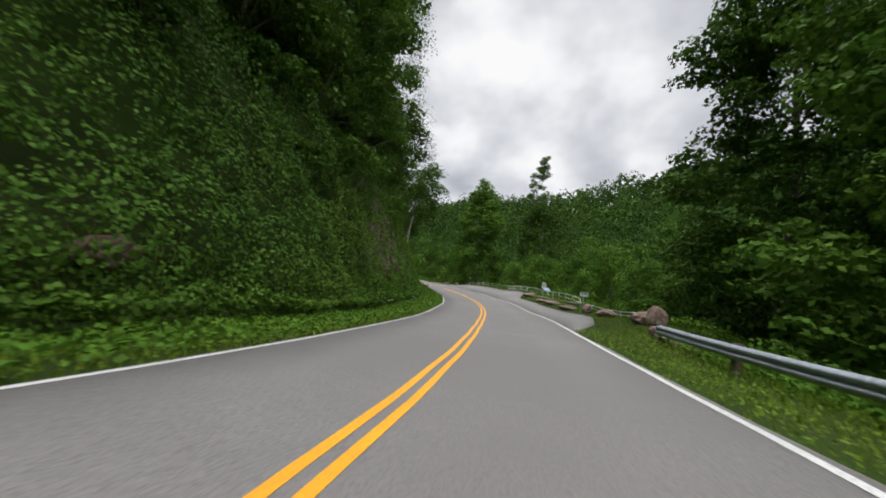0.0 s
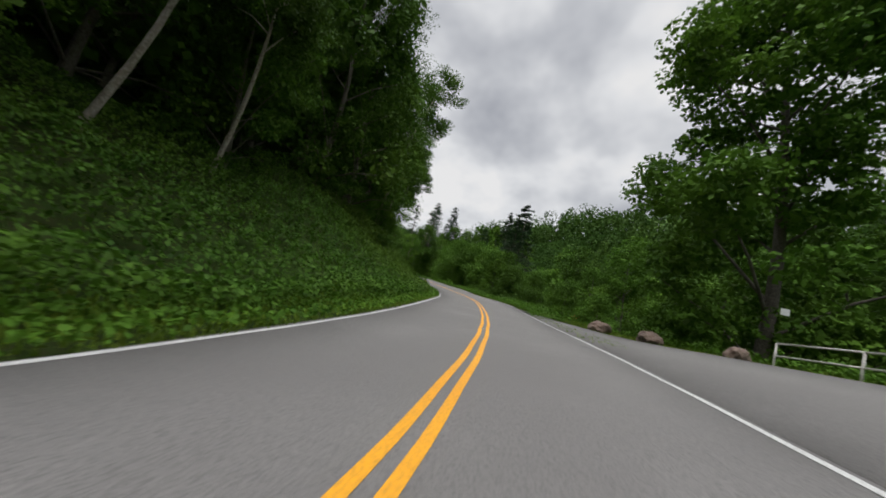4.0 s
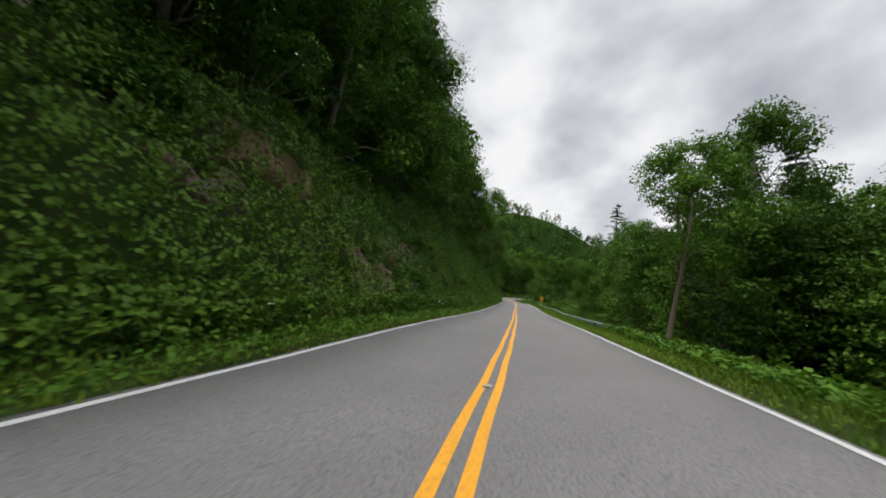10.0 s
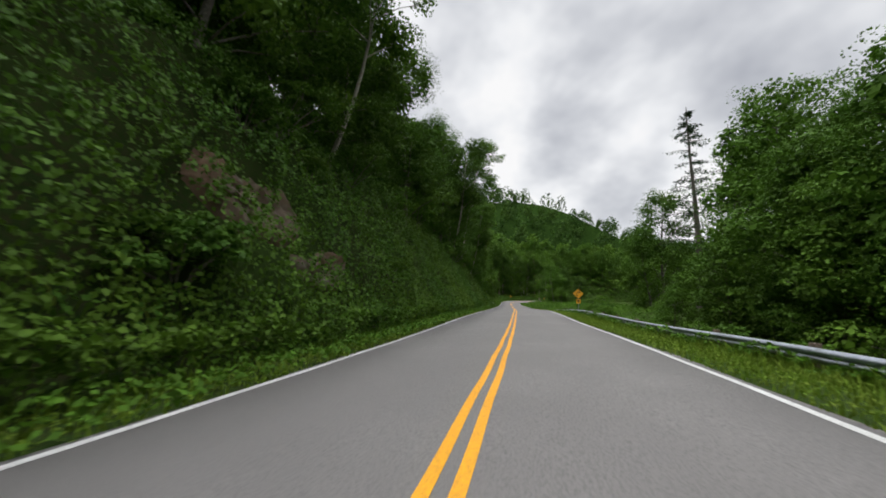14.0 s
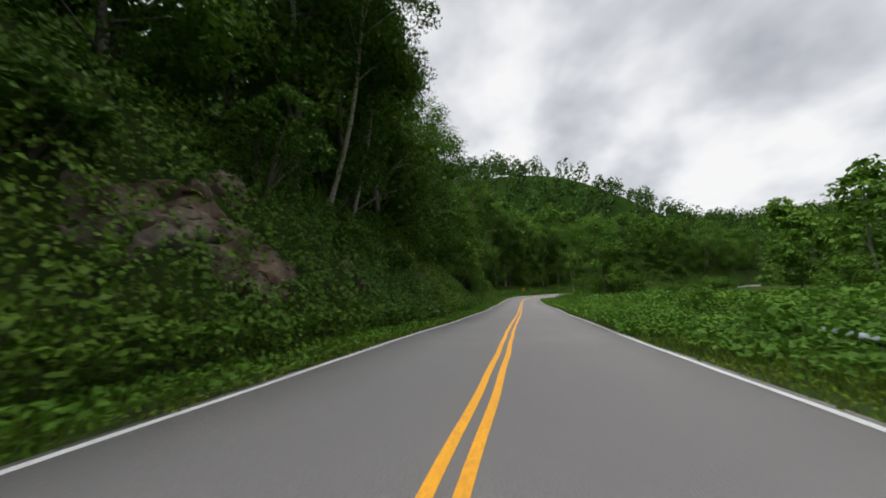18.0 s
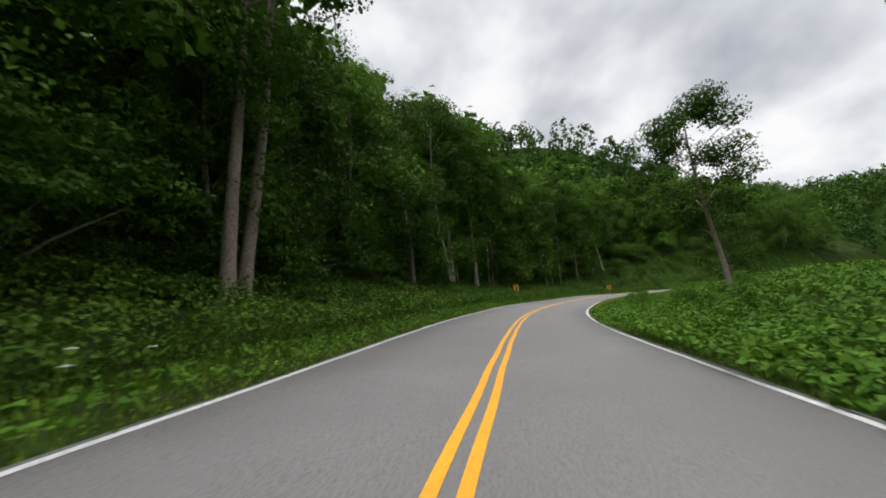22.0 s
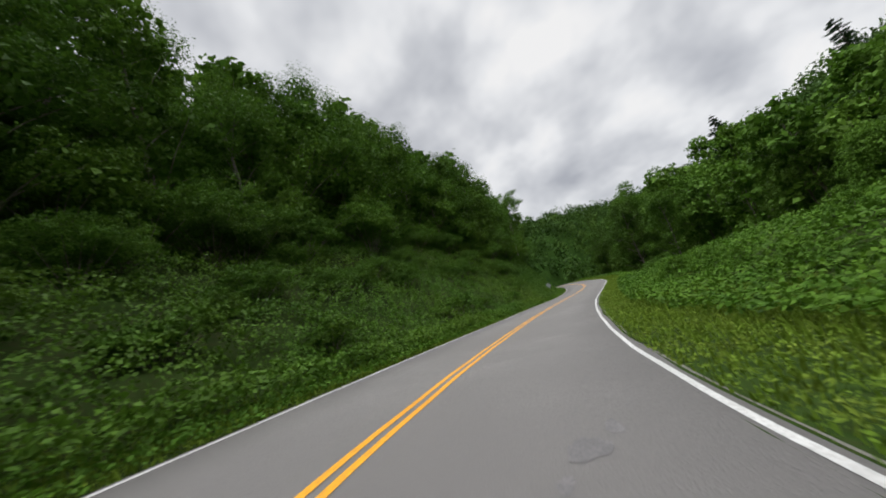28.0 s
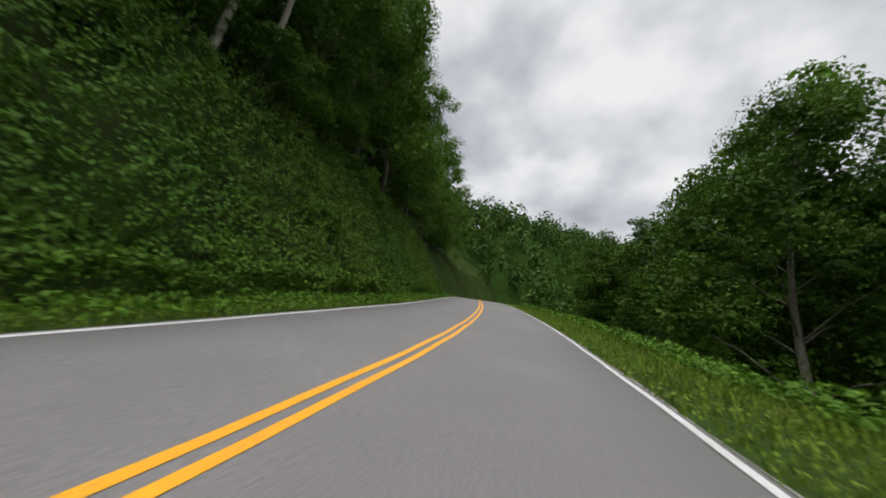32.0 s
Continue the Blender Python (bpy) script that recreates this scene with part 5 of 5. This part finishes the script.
board_sign(32.6, 9.0, 8, 0.55, 0.66, 1.5, "white notice board with dark lettering on a steel post", ((0.7, 0.06), (0.5, 0.06), (0.6, 0.1)))
board_sign(34.0, 9.5, 8, 0.3, 0.5, 1.6, "small white sign with a dark symbol on a steel post", ((0.4, 0.1), (0.5, 0.12)))
board_sign(18.6, 7.9, 10, 0.7, 0.34, 1.3, "small white board with two dark lines of lettering", ((0.8, 0.05), (0.6, 0.05)))

panel_stand = tagged(new("information_panel", None), "slanted blue information panel on two steel legs", "information panel")
for x in (-0.35, 0.35):
    part("leg", box_bm(0.06, 0.06, 1.1, (x, 0, 0.4), 0.006), M_STEEL, panel_stand)
bm = box_bm(1.1, 0.7, 0.03, (0, 0, 0), 0.004)
bmesh.ops.rotate(bm, matrix=Matrix.Rotation(radians(32), 3, "X"), verts=bm.verts)
bmesh.ops.translate(bm, vec=(0, 0, 0.98), verts=bm.verts)
part("panel", bm, M_SIGN_BLUE, panel_stand, "blue and grey printed panel")
panel_stand.matrix_world = place(34.3, 10.0, 20)


# ---- road signs ----
def plate_bm(pts, thick=0.006, y=0.0):
    bm = bmesh.new()
    a = [bm.verts.new((x, y, z)) for x, z in pts]
    b = [bm.verts.new((x, y + thick, z)) for x, z in pts]
    bm.faces.new(a); bm.faces.new(b[::-1])
    for i in range(len(a)):
        j = (i + 1) % len(a)
        bm.faces.new((a[j], a[i], b[i], b[j]))
    bmesh.ops.recalc_face_normals(bm, faces=bm.faces)
    return bm


def rounded(w, h, r, cx=0, cz=0, turn=0.0, n=5):
    out = []
    for qx, qz, a0 in ((1, 1, 0), (-1, 1, 90), (-1, -1, 180), (1, -1, 270)):
        for k in range(n):
            a = radians(a0 + 90 * k / (n - 1))
            x, z = qx * (w / 2 - r) + r * math.cos(a), qz * (h / 2 - r) + r * math.sin(a)
            c, s = math.cos(radians(turn)), math.sin(radians(turn))
            out.append((cx + x * c - z * s, cz + x * s + z * c))
    return out


def chevron_sign(s, d, turn, z, size, lean, label):
    ob = tagged(new("chevron_sign", None), label, "chevron sign", "chevron signs on the bend")
    w, h = size
    part("post", box_bm(0.06, 0.045, z + h * 0.4 + 0.5, (0, 0.04, (z + h * 0.4) / 2 - 0.25), 0.006), M_STEEL, ob, "grey steel post")
    p = part("panel", plate_bm(rounded(w, h, 0.04, 0, z), 0.006), M_SIGN_YELLOW, ob, "yellow reflective panel")
    a = w * 0.34
    pts = [(-a, z + h * 0.42), (-a + w * 0.34, z + h * 0.42), (a, z), (-a + w * 0.34, z - h * 0.42), (-a, z - h * 0.42), (a - w * 0.34, z)]
    part("chevron", plate_bm(pts, 0.003, -0.005), M_SIGN_BLACK, p, "black chevron pointing to the bend")
    ob.matrix_world = place(s, d, turn) @ Matrix.Rotation(radians(lean), 4, "Y")
    return ob


chevron_sign(358.0, -6.8, 15, 1.55, (0.62, 0.78), 0, "yellow chevron sign with black arrow on a steel post")
chevron_sign(390.0, -4.9, 25, 1.35, (0.62, 0.78), 0, "yellow chevron sign with black arrow, weeds round its post")


def warning_sign(s, d, turn, z, front, label):
    ob = tagged(new("warning_sign", None), label, "warning sign")
    signpost(ob, z + 0.5, 0.032, y=0.035)
    mat = M_SIGN_YELLOW if front else M_SIGN_BACK
    p = part("panel", plate_bm(rounded(0.8, 0.8, 0.05, 0, z, 45), 0.006), mat, ob, "yellow diamond panel" if front else "bare aluminium back of the diamond panel")
    q = part("advisory_plate", plate_bm(rounded(0.46, 0.46, 0.04, 0, z - 0.86), 0.006), mat, ob, "square yellow plate below" if front else "bare back of the square plate")
    if front:
        curve = [(-0.14, z - 0.28), (-0.14, z - 0.02), (-0.10, z + 0.10), (0.0, z + 0.17), (0.1, z + 0.17)]
        bm = tube_bm([(x, -0.004, zz) for x, zz in curve], 0.045, 6)
        bmesh.ops.scale(bm, vec=(1, 0.1, 1), verts=bm.verts)
        part("arrow", bm, M_SIGN_BLACK, p, "black curve arrow")
        part("arrow_head", plate_bm([(0.08, z + 0.30), (0.26, z + 0.17), (0.08, z + 0.04)], 0.003, -0.006), M_SIGN_BLACK, p)
        bars(q, 0.46, ((0.6, 0.14), (0.5, 0.05)), M_SIGN_BLACK, -0.004, z - 0.8, 0.14)
    ob.matrix_world = place(s, d, turn)
    return ob


warning_sign(238.0, 6.9, 0, 2.5, True, "yellow diamond bend warning sign with a square plate below")
warning_sign(467.0, -5.9, -4, 1.75, False, "grey back of a diamond road sign among vines")

note = part("notice", box_bm(0.26, 0.02, 0.2, (0, 0, 1.75), 0.003), M_SIGN_WHITE, None)
note.matrix_world = place(66.4, 8.6, 5)
tagged(note, "small pale notice fixed to a roadside trunk", "notice")

# ---- raised markers and repairs on the road ----
for s in (9.0, 31.0, 43.0, 65.0, 95.0, 116.0, 146.0, 170.0, 220.0, 290.0, 344.0, 387.0, 440.0, 473.0):
    m = part("road_marker", box_bm(0.11, 0.13, 0.018, (0, 0, 0.009), 0.006), M_MARKER, None)
    m.matrix_world = Matrix.Translation(Vector(spot(s, -0.06, 0.002, False))) @ Matrix.Rotation(heading(s), 4, "Z")
    tagged(m, "low metal road marker between the yellow lines", "road marker", "markers along the centre line")


def patch(s, d, w, l, seed, label):
    r = np.random.default_rng(seed)
    n = 22
    ang = np.arange(n) * 2 * np.pi / n
    rad = 1 + 0.12 * r.uniform(-1, 1, n) + 0.2 * np.sin(ang * 2 + seed) + 0.12 * np.sin(ang * 3 + seed * 2)
    pts = [spot(s, d, 0.005, False)] + [spot(s + l * q * np.sin(a), d + w * q * np.cos(a), 0.005, False) for a, q in zip(ang, rad)]
    F = np.array([(0, 1 + i, 1 + (i + 1) % n) for i in range(n)])
    mesh_part("patch", fast_mesh("patch", np.array(pts), F, M_TAR), road, label)


patch(402.0, 2.1, 0.14, 0.25, 1, "small dark broken patch"); patch(402.4, 2.35, 0.08, 0.14, 11, "small dark broken patch"); patch(401.5, 1.9, 0.06, 0.1, 12, "small dark broken patch"); patch(65.0, 2.9, 0.18, 0.22, 2, "dark oil spot"); patch(115.0, 1.3, 0.12, 0.16, 3, "dark oil spot")
patch(289.0, 0.62, 0.045, 1.6, 4, "dark skid mark"); patch(289.2, 0.78, 0.03, 1.2, 5, "dark skid mark"); patch(186.0, 0.33, 0.04, 1.2, 6, "dark skid mark")


# ---- flowers ----
def flowers(s, d, count, spread, tall, mat, seed, label):
    r = np.random.default_rng(seed)
    Vs, Fs, b = [], [], 0
    for i in range(count):
        ss, dd = s + r.normal(0, spread), d + r.normal(0, spread * 0.6)
        p = spot(ss, dd) + np.array([0, 0, tall * r.uniform(0.75, 1.15)])
        k = 16
        a = r.uniform(0, 2 * np.pi, k); q = 0.06 * np.sqrt(r.random(k))
        pos = p + np.stack([q * np.cos(a), q * np.sin(a), -q * 0.3], 1)
        V, F = leaf_quads(r, pos, np.tile([0, 0, 1.0], (k, 1)), 0.035, 1.0, 0.25)
        Vs.append(V); Fs.append(F + b); b += len(V)
    ob = tagged(new("flower_clump", None), label, "flowers")
    mesh_part("blossom", fast_mesh("blossom", np.concatenate(Vs), np.concatenate(Fs), mat), ob)
    stems = [([spot(s, d) - np.array([0, 0, 0.05]), spot(s, d) + np.array([0.02 * j, 0.03, tall * 0.9])], [0.006, 0.004]) for j in range(3)]
    mesh_part("stem", limb_mesh("stem", stems, M_GRASS, 4), ob)


for i, (s, d, n) in enumerate(((135.5, -5.3, 8), (160.0, -4.2, 5), (170.5, -4.3, 5), (272.5, -4.3, 9), (104.0, -4.2, 5), (108.0, -4.0, 4), (148.0, -5.2, 5), (12.0, -4.6, 6), (6.0, -4.4, 5),
                               (196.0, -4.3, 4), (317.0, -4.6, 3), (398.0, -4.0, 4))):
    flowers(s, d, n, 0.45, 0.75, M_FLOWER, 300 + i, "white wild flowers on tall stems in the verge")
flowers(78.0, 6.0, 5, 0.4, 0.6, M_ORANGE, 330, "orange wild flowers among roadside weeds")
flowers(383.0, 6.5, 4, 0.8, 0.5, M_ORANGE, 331, "faded orange seed heads in the grass")
